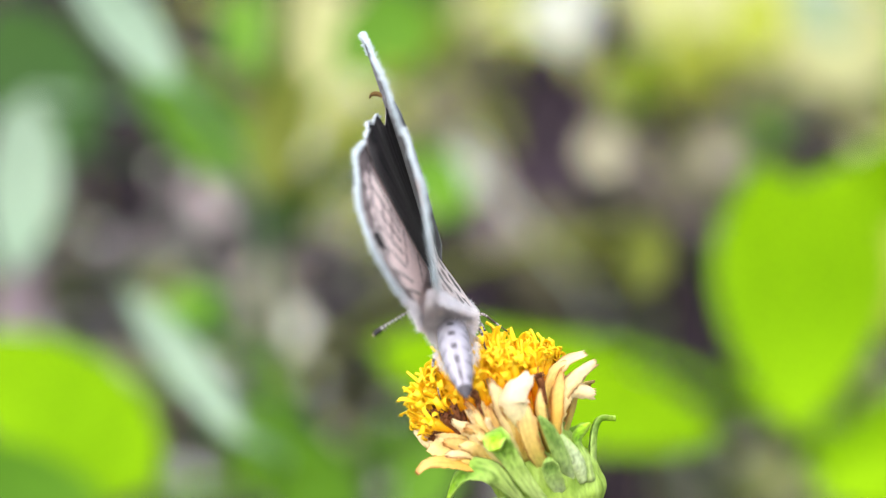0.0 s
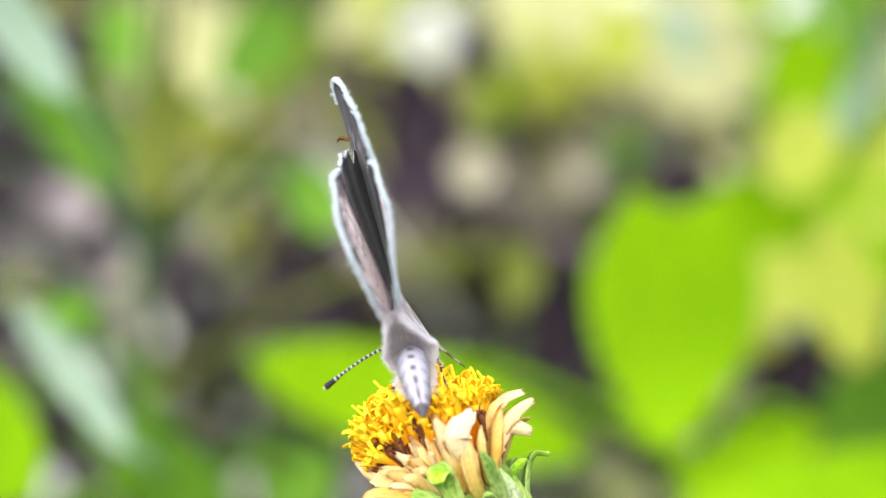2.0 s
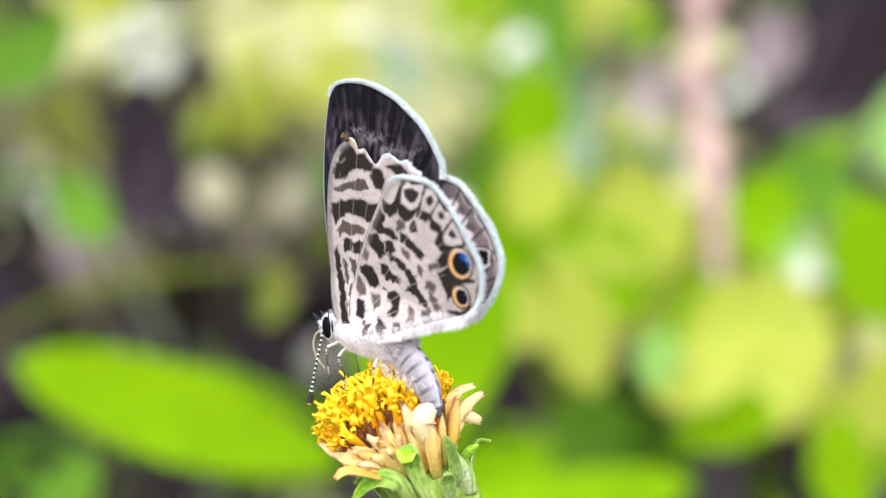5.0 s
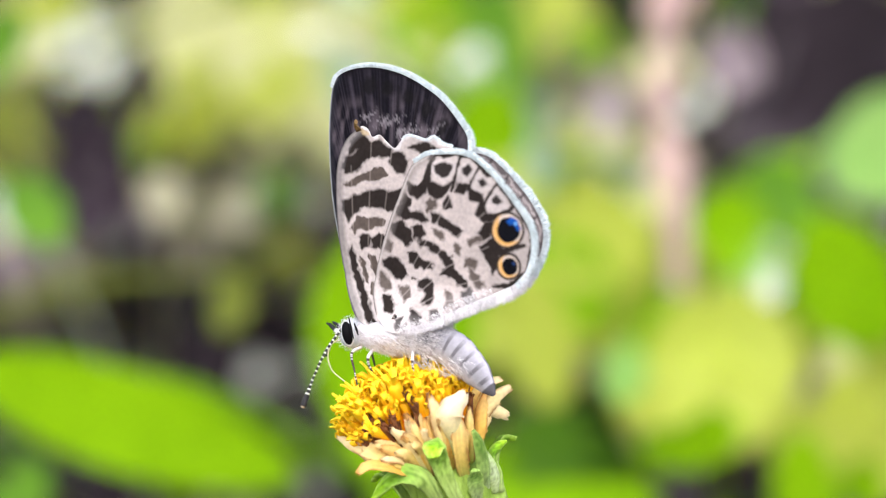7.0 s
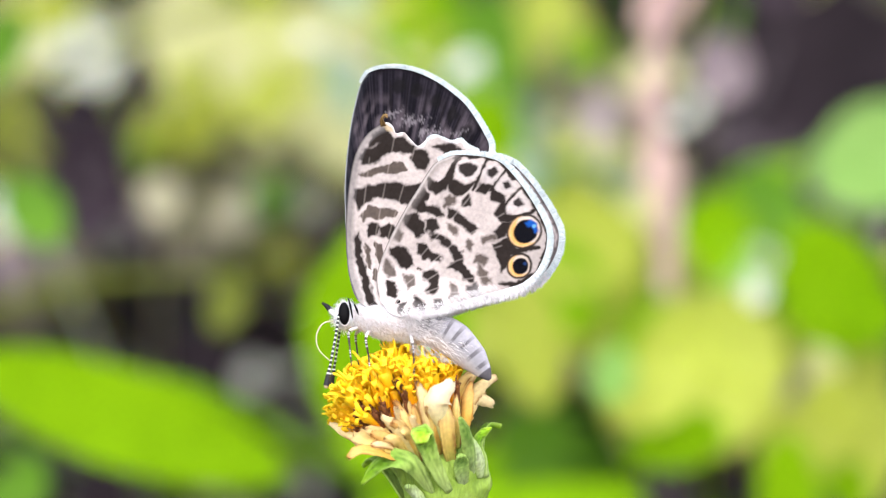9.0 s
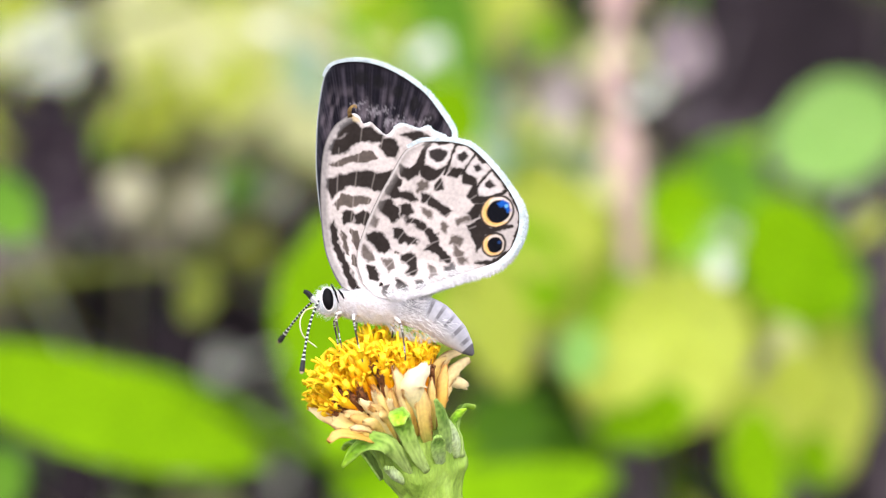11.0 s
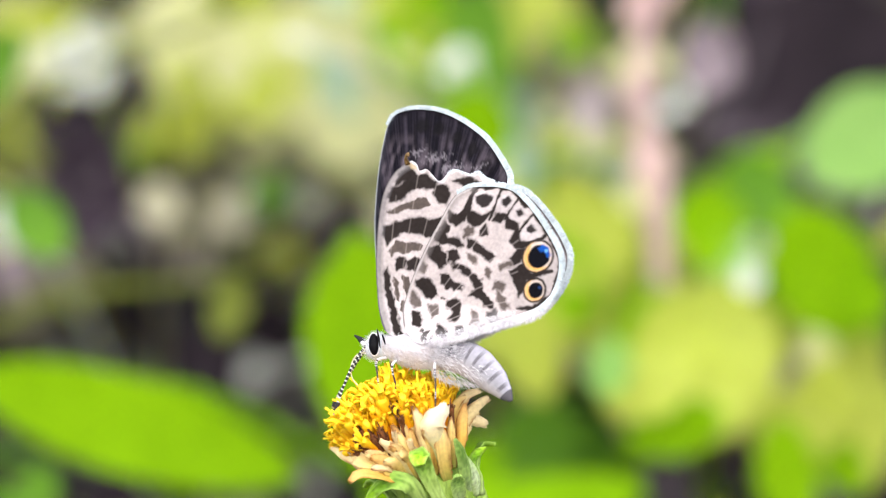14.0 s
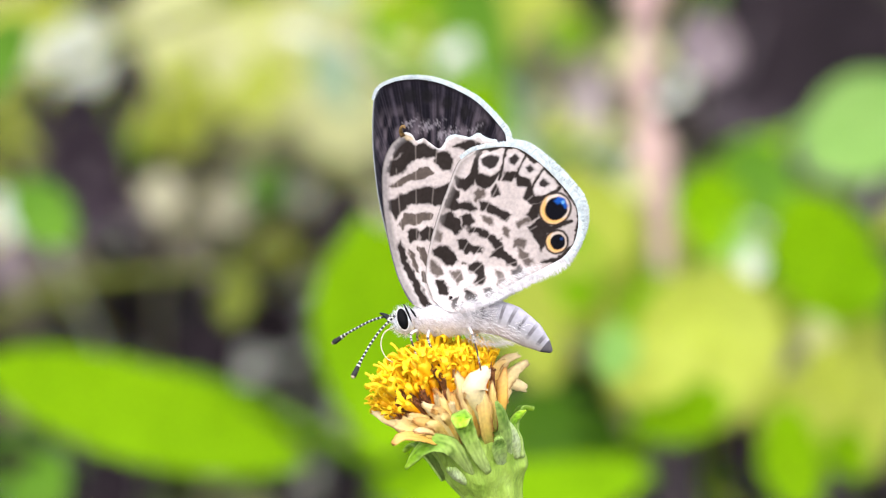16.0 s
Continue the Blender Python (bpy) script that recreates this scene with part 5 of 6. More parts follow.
def fore_upper(p):
    coarse, fine = rays(p, FORE_BASE)
    far = np.hypot(p[:, 0] - FORE_BASE[0], p[:, 1] - FORE_BASE[1]) / 390
    fade = np.clip(1.35 - np.abs(far - 0.72) * 2.2, 0, 1)
    s = (np.clip(coarse * 0.75 + fine * 0.35 - 0.35, 0, 1) * fade)[:, None]
    col = np.array((0.007, 0.006, 0.009)) * (1 - s) + np.array((0.048, 0.039, 0.052)) * s
    q = rough_edge(p)
    dust = np.clip(cloud(p * np.array((1.0, 0.35)), 7, 9) * 1.6 - 0.6, 0, 1) * step(np.abs(far - 0.75) * 200 - 14, 14)
    col = col * (1 - 0.55 * dust[:, None]) + np.array((0.24, 0.19, 0.22)) * 0.5 * dust[:, None]
    for x, y in ((700, 300), (735, 165), (770, 172), (803, 186), (832, 205), (858, 232), (705, 170)):
        col = lay(col, band(p, 3, (FORE_BASE[0], FORE_BASE[1] - 60), (x, y)), (0.010, 0.008, 0.010), 0.9)
    for x, y in ((720, 166), (752, 168), (787, 180), (818, 196), (845, 222)):
        col = lay(col, oval(q, x, y + 8, 11, 13, 30), (0.008, 0.007, 0.008), 0.8, 3)
    # loose white scales along the torn edge of the other wing
    for x, y, r in ((722, 222, 10), (752, 230, 13), (780, 243, 12), (800, 238, 9), (835, 232, 8), (770, 222, 8)):
        col = lay(col, oval(q, x, y, r, r * 0.55, -25) + 14 * (cloud(p, 2.2, 41) - 0.4), (0.34, 0.30, 0.33), 0.42, 2.5)
    col = lay(col, band(q, 7, *[v[:2] for v in margin_line(FORE, 11, 22)]), (0.006, 0.005, 0.006), 0.9, 3)
    lead = [v[:2] for v in margin_line(FORE, 1, 11)]
    col = lay(col, band(p, 14, *lead), (0.020, 0.022, 0.028), 0.6, 5)
    col = lay(col, band(p, 3, *lead), (0.40, 0.41, 0.43), 0.8)
    return col


def hind_upper(p):
    col = np.tile(np.array((0.90, 0.78, 0.77)), (len(p), 1))
    q = rough_edge(p)
    top = np.clip((318 - p[:, 1]) / 50, 0, 1) * np.clip((930 - p[:, 0]) / 60, 0, 1)
    col = col * (1 - 0.85 * top[:, None]) + np.array((0.05, 0.04, 0.045)) * 0.85 * top[:, None]
    rim = [v[:2] for v in margin_line(HIND, 9, 22)]
    col = lay(col, band(q, 13, *rim), (0.05, 0.04, 0.045), 0.9)
    # brown band inside the margin, with pale loops in it
    col = lay(col, band(q, 24, *[(x - 17, y + 10) for x, y in rim]), (0.07, 0.052, 0.058), 0.85, 4)
    for x, y in ((868, 298), (893, 295), (916, 302), (936, 318), (955, 340), (968, 366), (974, 398), (966, 428)):
        col = lay(col, oval(q, x, y, 12, 8, 35), (0.86, 0.72, 0.72), 0.9, 2)
    for a, b in (((880, 360), (935, 395)), ((860, 400), (915, 430)), ((840, 440), (880, 470)), ((900, 345), (945, 372))):
        col = lay(col, band(q, 5, a, b), (0.14, 0.10, 0.11), 0.8, 2)
    inner = [(x - 38, y + 22) for x, y in rim]
    col = lay(col, band(q, 6, *inner), (0.07, 0.055, 0.06), 0.85)
    for x, y in ((893, 264), (925, 272), (955, 292), (982, 320), (1008, 352), (1017, 395), (1000, 437)):
        col = lay(col, band(p, 4, ((x + HIND_BASE[0]) / 2 + 20, (y + HIND_BASE[1]) / 2 - 10), (x, y)), (0.05, 0.04, 0.043), 0.9)
    for x, y, r in ((900, 292, 9), (930, 305, 9), (958, 328, 10), (990, 425, 9)):
        col = lay(col, oval(q, x, y, r, r * 0.8, 40), (0.10, 0.08, 0.085), 0.85)
    col = lay(col, oval(q, 984, 373, 22, 22, 0), (0.06, 0.05, 0.05))
    col = lay(col, oval(q, 984, 373, 18, 18, 0), (0.78, 0.70, 0.70))
    col = lay(col, oval(q, 984, 373, 14, 15, 0), (0.008, 0.008, 0.010))
    return col


def wing_place(p, side, lean, gap, flare):
    """Places on a wing: spread round the body at its foot, pinched above it; higher up its rear edge spreads away from its fellow."""
    x, z = -(p[:, 0] - 790) / PX, (560 - p[:, 1]) / PX
    s = np.clip((p[:, 0] - 670) / 350, 0, 1.1)
    skirt = (0.92 + 1.1 * gap) * np.clip((2.9 - z) / 2.9, 0, 1.1) ** 1.1
    y = gap + skirt + np.maximum(z - 0.5, 0) * math.tan(radians(lean)) + flare * s ** 1.2 * np.clip((z - 2.7) / 5.5, 0, 1) + 0.06 * s * np.sin(p[:, 0] * 0.09) * np.clip(z / 10, 0, 1)
    return np.stack([x, side * y, z], 1) * MM


def wing(name, outline, base, side, lean, gap, camber, under, upper, label):
    """A thin wing, its two faces each with the pattern of scales that it has."""
    na, nr = (460, 140) if side > 0 else (380, 120)
    loop = [v[:2] for v in spline([(x, y, 0) for x, y in outline] + [(*outline[0], 0)], na)][:-1]
    loop = np.array([(v[0], v[1]) for v in loop])
    r = np.linspace(0.03, 1.0, nr)
    px = (np.array(base) + r[:, None, None] * (loop - np.array(base))).reshape(-1, 2)
    here = wing_place(px, side, lean, gap, camber)
    skin = 0.018 * MM * np.array((0, side, 0))
    verts = np.concatenate([here + skin, here - skin])
    half = len(here)
    k, i = np.meshgrid(np.arange(na), np.arange(nr - 1))
    a, b = (i * na + k).ravel(), (i * na + (k + 1) % na).ravel()
    quads = np.stack([a, b, b + na, a + na], 1)
    rim = np.arange(na) + (nr - 1) * na
    nxt = np.roll(rim, -1)
    faces = np.concatenate([quads, quads[:, ::-1] + half, np.stack([rim, nxt, nxt + half, rim + half], 1)])
    me = bpy.data.meshes.new(name)
    me.from_pydata(verts.tolist(), [], faces.tolist())
    me.polygons.foreach_set("use_smooth", [True] * len(me.polygons))
    rgb = np.concatenate([under(px), upper(px)])
    at = me.attributes.new("tint", "FLOAT_COLOR", "POINT")
    at.data.foreach_set("color", np.concatenate([rgb, np.ones((len(rgb), 1))], 1).ravel().astype(np.float32))
    me.materials.append(WING)
    me.materials.append(UPPER)
    sides = np.zeros(len(faces), np.int32)
    sides[len(quads):2 * len(quads)] = 1
    me.polygons.foreach_set("material_index", sides)
    ob = new(name, me)
    ob.parent = butterfly
    return tagged(ob, label)


def fringe(parent, outline, a, b, base, side, lean, gap, camber, length, label="white hair fringe", seed=1, material=FRINGE, count=1250, splay=((0, 0.085), (1, 0.085)), outward=0.0, rim=0.075):
    """Short flat hairs that stand out from the edge of a wing. splay: how far they stray sideways, outward: away from the other wing."""
    rnd = random.Random(seed)
    bm = bmesh.new()
    line = spline([(x, y, 0) for x, y in outline[a:b]], count)
    for i, p in enumerate(line):
        t = (line[min(i + 1, count)] - line[max(i - 1, 0)]).normalized()
        o = Vector((t.y, -t.x, 0))
        if o.dot(p - Vector((*base, 0))) < 0:
            o = -o
        o = (o + t * rnd.uniform(-0.2, 0.3)).normalized()
        for layer in (-1, 1):
            w = rnd.uniform(0.6, 1.3)
            ln = lerp(length, i / count) * (rnd.uniform(0.7, 1.15) if rim > 0.04 else rnd.uniform(0.45, 1.4))
            r = p + t * rnd.uniform(-1, 1)
            far = rnd.gauss(0, 1) * lerp(splay, i / count) * MM + side * outward * i / count * rnd.random() * MM
            phi = rnd.uniform(-0.75, 0.75)
            wide, thick = w * math.cos(phi), Vector((0, w * math.sin(phi) / PX * MM, 0))
            q = np.array([(r - o - t * wide)[:2], (r - o + t * wide)[:2], (r + o * ln * 0.65 + t * wide * 0.8)[:2], (r + o * ln)[:2], (r + o * ln * 0.65 - t * wide * 0.8)[:2]])
            off = Vector((0, layer * rnd.uniform(0.005, 0.04) * MM, 0))
            bm.faces.new([bm.verts.new(Vector(v) + off + Vector((0, far * k, 0)) + thick * s) for v, k, s in zip(wing_place(q, side, lean, gap, camber), (0, 0, 0.6, 1, 0.6), (-1, 1, 0.8, 0, -0.8))])
    if rim:
        # the dense foot of the fringe, a soft rounded welt
        hoops = []
        for i in range(0, count + 1, 5):
            p, t = line[i], (line[min(i + 1, count)] - line[max(i - 1, 0)]).normalized()
            o = Vector((t.y, -t.x, 0))
            if o.dot(p - Vector((*base, 0))) < 0:
                o = -o
            ln = lerp(length, i / count) * rnd.uniform(0.38, 0.5) * (0.95 + 0.12 * math.sin(i * 0.07))
            turns = [k / 8 * math.tau for k in range(8)]
            q = np.array([(p + o * (ln * 0.8 + ln * math.cos(a)))[:2] for a in turns])
            fat = rim * rnd.uniform(0.85, 1.15) * min(1, 4 * i / count + 0.25, 4 - 4 * i / count + 0.25) * MM
            hoops.append([bm.verts.new(Vector(v) + Vector((0, fat * math.sin(a), 0))) for v, a in zip(wing_place(q, side, lean, gap, camber), turns)])
        for a, b in zip(hoops, hoops[1:]):
            for k in range(8):
                bm.faces.new((a[k], a[(k + 1) % 8], b[(k + 1) % 8], b[k]))
    part("fringe", bm, material, parent, label, smooth=False)


FORE_LEAN, HIND_LEAN, FORE_GAP, HIND_GAP = 0.05, 0.6, 0.02, 0.15
hind_left = wing_ob = wing("hindwing", HIND, HIND_BASE, 1, HIND_LEAN, HIND_GAP, 0.95, hind_under, hind_upper, "chalky hindwing with dark bars and two orange-ringed eyespots")
fringe(wing_ob, HIND, 8, 22, HIND_BASE, 1, HIND_LEAN, HIND_GAP, 0.95, [(0, 6), (0.3, 9), (1, 11)], seed=1)
fringe(wing_ob, HIND, 20, 27, HIND_BASE, 1, HIND_LEAN, HIND_GAP, 0.95, [(0, 9), (0.25, 17), (0.6, 13), (1, 5)], "long white hairs", seed=2, material=HAIR, count=620, splay=((0, 0.07), (0.4, 0.10), (1, 0.16)), outward=0.12, rim=0.02)
hind_right = wing_ob = wing("hindwing", HIND, HIND_BASE, -1, HIND_LEAN, HIND_GAP, 0.95, hind_under, hind_upper, "chalky hindwing with dark marginal marks")
fringe(wing_ob, HIND, 8, 22, HIND_BASE, -1, HIND_LEAN, HIND_GAP, 0.95, [(0, 6), (0.3, 9), (1, 11)], seed=3)
fringe(wing_ob, HIND, 20, 27, HIND_BASE, -1, HIND_LEAN, HIND_GAP, 0.95, [(0, 9), (0.25, 17), (0.6, 13), (1, 5)], "long white hairs", seed=4, material=HAIR, count=620, splay=((0, 0.07), (0.4, 0.10), (1, 0.16)), outward=0.12, rim=0.02)
torn_ob = wing("forewing", FORE_TORN, FORE_BASE, 1, FORE_LEAN, FORE_GAP, 0.92, fore_under, fore_upper, "striped forewing with its tip torn off")
fringe(torn_ob, FORE_TORN, 16, 22, FORE_BASE, 1, FORE_LEAN, FORE_GAP, 0.92, [(0, 3), (1, 5)], "ragged pale torn edge", seed=5, count=90, rim=0.05)
fore_right = wing_ob = wing("forewing", FORE, FORE_BASE, -1, FORE_LEAN, FORE_GAP, 0.92, fore_under, fore_upper, "whole forewing, blackish inside with a white edge")
fringe(wing_ob, FORE, 9, 22, FORE_BASE, -1, FORE_LEAN, FORE_GAP, 0.92, [(0, 4), (0.3, 7), (0.7, 9), (1, 10)], seed=6)


def place16(x, y, out=0.0):
    return Vector((-(x - 790) / PX, out, (560 - y) / PX)) * MM


# the curled shred at the torn leading edge
part("wing_shred", strap(bmesh.new(), [place16(711, 243, 0.12), place16(709, 236, 0.3), place16(712, 230, 0.6), place16(717, 229, 0.85), place16(719, 233, 0.95)], [(0, 0.00028), (0.6, 0.00022), (1, 0.0001)], (0, 1, 0.3), 0.5, 0.00004, 12, 4), TAN, torn_ob, "brown curled shred of wing")


def tinted(ob, colours):
    at = ob.data.attributes.new("tint", "FLOAT_COLOR", "POINT")
    at.data.foreach_set("color", np.array([(*c, 1) for c in colours], np.float32).ravel())
    return ob


def banded(name, pts, radius, n, seg, paint, parent, label=""):
    """A round part along pts, coloured ring by ring: paint(0..1 along, angle)."""
    ob = part(name, tube(bmesh.new(), pts, radius, n, seg), BODY, parent, label)
    return tinted(ob, [paint((i // seg) / n, (i % seg) / seg * math.tau) for i in range(len(ob.data.vertices))])


def fur(parent, centre, size, count, length, back, seed, name="fur", lower=-1.0, upper=1.0):
    """Pale hairs that lie back over a rounded body."""
    rnd = random.Random(seed)
    bm = bmesh.new()
    for _ in range(count):
        z = rnd.uniform(lower, upper)
        a = rnd.uniform(0, math.tau)
        s = math.sqrt(max(0, 1 - z * z))
        d = Vector((s * math.cos(a), s * math.sin(a), z))
        if name == "face_fur" and abs(d.y) > 0.55 and d.x < 0.45:
            continue
        p = Vector(centre) + Vector((d.x * size[0], d.y * size[1], d.z * size[2]))
        n = Vector((d.x / size[0], d.y / size[1], d.z / size[2])).normalized()
        way = (n * rnd.uniform(0.2, 0.55) + Vector(back) + Vector((rnd.gauss(0, 0.25), rnd.gauss(0, 0.25), rnd.gauss(0, 0.25)))).normalized()
        ln = length * rnd.uniform(0.5, 1.2)
        side = way.cross(Vector((rnd.gauss(0, 1), rnd.gauss(0, 1), rnd.gauss(0, 1)))).normalized() * length * 0.026
        mid = p + way * ln * 0.5 + n * ln * 0.04
        v = [bm.verts.new((q) * MM) for q in (p - side, p + side, mid + side * 0.7, p + way * ln, mid - side * 0.7)]
        bm.faces.new(v)
    return part(name, bm, HAIR, parent, smooth=False)


def wing_fur():
    """Dense white hair that fills the cleft between the hindwings, along their inner edges, and clothes the outside of their feet."""
    rnd = random.Random(31)
    bm = bmesh.new()
    line = spline([(x, y, 0) for x, y in HIND[22:28]], 200)
    for _ in range(11000):
        f = rnd.random()
        p = line[int(5 + 194 * f)]
        inner = rnd.random() < 0.85
        x, z = -(p.x - 790) / PX, (560 - p.y) / PX
        room = HIND_GAP + (0.92 + 1.1 * HIND_GAP) * max(0, (2.9 - z) / 2.9) ** 1.1
        up = rnd.uniform(-0.05, 0.5) if inner else rnd.uniform(-0.05, 0.32) * f
        y = room * rnd.uniform(-0.95, 0.95) if inner else (room + 0.05) * rnd.choice((-1, 1))
        root = Vector((x + up * 0.5, y, z + up * 0.86))
        way = Vector((-0.75 + rnd.gauss(0, 0.25), y / max(room, 0.1) * (0.25 if inner else 0.45) + rnd.gauss(0, 0.2), -0.45 + rnd.gauss(0, 0.25))).normalized()
        ln = rnd.uniform(0.25, 0.55)
        side = way.cross(Vector((rnd.gauss(0, 1), rnd.gauss(0, 1), rnd.gauss(0, 1)))).normalized() * 0.016
        mid = root + way * ln * 0.5
        bm.faces.new([bm.verts.new(v * MM) for v in (root - side, root + side, mid + side * 0.7, root + way * ln, mid - side * 0.7)])
    part("fur", bm, HAIR, butterfly, "thick white hair between the wing bases", smooth=False)


def butterfly_body():
    ob = part("thorax", ball(bmesh.new(), Vector((0.1, 0, 0.05)) * MM, (2.05 * MM, 1.1 * MM, 0.92 * MM), None, 28, 20), BODY, butterfly, "white furry thorax")
    tinted(ob, [(0.62, 0.59, 0.62) if v.co.z > 0.0002 else (0.64, 0.58, 0.58) for v in ob.data.vertices])
    fur(ob, (-1.7, 0, 0.35), (1.4, 1.08, 0.95), 4200, 0.42, (-0.9, 0, -0.1), 13)
    fur(ob, (0.1, 0, 0.05), (2.05, 1.1, 0.92), 8500, 0.34, (-0.9, 0, -0.25), 3)
    # abdomen, with dark bars over its back
    line = [(-1.3, 0, -0.05), (-2.4, 0, 0.05), (-3.5, 0, -0.2), (-4.7, 0, -0.95), (-5.9, 0, -1.95)]

    def stripes(t, a):
        high = math.cos(a - ABOVE)
        c = blended([(0, (0.52, 0.45, 0.43)), (0.4, (0.30, 0.285, 0.305)), (0.75, (0.33, 0.31, 0.35)), (1, (0.48, 0.45, 0.51))], 0.5 + 0.5 * high)
        ring = (t * 9.0) % 1.0
        if -0.5 < high < 0.85 and ring > 0.70 and t > 0.15:
            c = c.lerp(Vector((0.10, 0.09, 0.10)), min(0.85, max(0.25, 1.25 - 1.2 * high)) if high > -0.2 else 0.35)
        if high > 0.978 and t > 0.2:
            c = c.lerp(Vector((0.07, 0.06, 0.07)), 0.85 if ring > 0.86 - 0.5 * t else min(0.6, max(0, t - 0.55) * 2.2))
        if t > 0.92:
            c = Vector((0.10, 0.09, 0.10))
        return tuple(c)

    ab = banded("abdomen", [Vector(p) * MM for p in line], [(0, 0.0008), (0.25, 0.00094), (0.55, 0.00096), (0.78, 0.00076), (0.93, 0.0004), (1, 0.0001)], 120, 44, stripes, butterfly, "grey-white abdomen with dark bars")
    ab.data.transform(Matrix.Diagonal((1, 0.74, 1, 1)))
    ab.data.transform(Matrix.Translation(-Vector(ABDOMEN)))
    ab.location = ABDOMEN
    fur(ab, (-2.8, 0, -0.4), (2.0, 0.9, 1.05), 900, 0.5, (-0.9, 0, -0.35), 8, "fur", -1.0, 0.1)
    # head with eyes, palps, antennae and tongue
    hd = part("head", ball(bmesh.new(), Vector((2.25, 0, -0.15)) * MM, (0.72 * MM, 0.66 * MM, 0.76 * MM), None, 20, 14), BODY, butterfly, "white head")
    tinted(hd, [(0.60, 0.62, 0.66)] * len(hd.data.vertices))
    fur(hd, (2.25, 0, -0.15), (0.72, 0.66, 0.76), 900, 0.34, (0.25, 0, -0.1), 5, "face_fur")
    for s in (1, -1):
        part("eye", ball(bmesh.new(), Vector((2.30, s * 0.56, -0.08)) * MM, (0.30 * MM, 0.24 * MM, 0.60 * MM), Euler((0, 0.25, 0)).to_matrix(), 18, 12), EYE, hd, "glossy black eye")
        rim = tube(bmesh.new(), [Vector((2.30 + 0.33 * math.cos(a) + 0.14 * math.sin(a), s * 0.56, -0.08 + 0.63 * math.sin(a))) * MM for a in [k / 16 * math.tau for k in range(17)]], [(0, 0.000035), (1, 0.000035)], 32, 6)
        part("eye_rim", rim, HAIR, hd, "white scales round the eye")
        banded("palp", [Vector(p) * MM for p in ((2.75, s * 0.22, -0.3), (3.1, s * 0.27, -0.1), (3.4, s * 0.29, 0.15), (3.65, s * 0.31, 0.25))], [(0, 0.00010), (0.6, 0.00012), (1, 0.00005)], 16, 8,
               lambda t, a: (0.02, 0.02, 0.024) if t > 0.4 else (0.66, 0.64, 0.66), hd, "dark-tipped palp")
        for a, b, c in (((2.25, 0.62, 0.74), (1.97, 0.88, 0.28), (1.72, 0.98, -0.26)), ((1.85, 0.76, 0.50), (1.63, 0.95, 0.25), (1.45, 1.04, -0.02))):
            part("collar_stripe", strap(bmesh.new(), [Vector((x, s * y, z)) * MM for x, y, z in (a, b, c)], [(0, 0.00006), (0.5, 0.00013), (1, 0.00005)], (0, s, 0.2), 0, 0.00003, 10, 3), EYE, hd, "dark stripe behind the eye")

    def rings(t, a):
        if t > 0.86:
            return (0.03, 0.028, 0.03) if t < 0.985 else (0.60, 0.45, 0.30)
        return (0.03, 0.03, 0.03) if (t * 19) % 1.0 < 0.55 else (0.82, 0.82, 0.74)

    feelers = []
    for s in (1, -1):
        feelers.append(banded("antenna", [Vector(p) * MM for p in ((0, 0, 0), (1.6, 0, 0.28), (3.2, 0, 0.22), (4.7, 0, 0))], [(0, 0.00007), (0.72, 0.000068), (0.86, 0.00013), (0.96, 0.00016), (1, 0.00008)], 76, 8, rings, hd, "black and white ringed antenna with a dark club"))
    banded("proboscis", [Vector(p) * MM for p in ((2.75, 0.05, -0.5), (3.4, 0.05, -0.8), (3.6, 0.05, -1.5), (3.3, 0.05, -2.2), (2.5, 0.05, -2.7))], [(0, 0.00005), (1, 0.00003)], 30, 6, lambda t, a: (0.62, 0.55, 0.34), hd, "thin curled tongue")

    def leg_paint(t, a):
        return (0.07, 0.05, 0.045) if t > 0.3 and (t * 11 + 0.8 * math.sin(t * 17)) % 1.0 < 0.72 else (0.66, 0.62, 0.62)

    for hip, knee, shin, foot in (((1.5, 0.5, -0.7), (1.75, 1.05, -1.0), (1.5, 1.15, -1.8), (1.2, 1.2, -2.7)), ((0.8, 0.5, -0.7), (0.75, 1.2, -1.2), (0.4, 0.95, -2.2), (0.0, 1.4, -3.3)),
                                  ((-1.4, 0.5, -0.5), (-1.75, 1.25, -1.0), (-2.05, 1.4, -2.0), (-2.25, 1.45, -2.9)), ((1.5, -0.5, -0.7), (1.75, -1.05, -1.0), (1.5, -1.15, -1.8), (1.2, -1.2, -2.7)),
                                  ((0.6, -0.6, -0.3), (0.5, -1.3, -0.2), (0.5, -1.75, -0.75), (0.45, -2.2, -1.35)), ((-1.3, -0.5, -0.3), (-1.5, -1.15, -0.3), (-1.5, -1.15, -1.3), (-1.5, -1.7, -2.5))):
        banded("leg", [Vector(p) * MM for p in (hip, knee, shin, foot)], [(0, 0.00010), (0.3, 0.000075), (0.6, 0.00005), (1, 0.000035)], 52, 7, leg_paint, butterfly, "white leg with dark bands")
    return ab, *feelers


ABOVE = math.pi
ABDOMEN = (-1.2 * MM, 0, 0)
abdomen, antenna_left, antenna_right = butterfly_body()
wing_fur()
cam.data.dof.focus_object = butterfly


# ---------------------------------------------------------------- what moves
def aim(base, way):
    return Matrix.Translation(base) @ Vector(way).to_track_quat('X', 'Z').to_matrix().to_4x4()


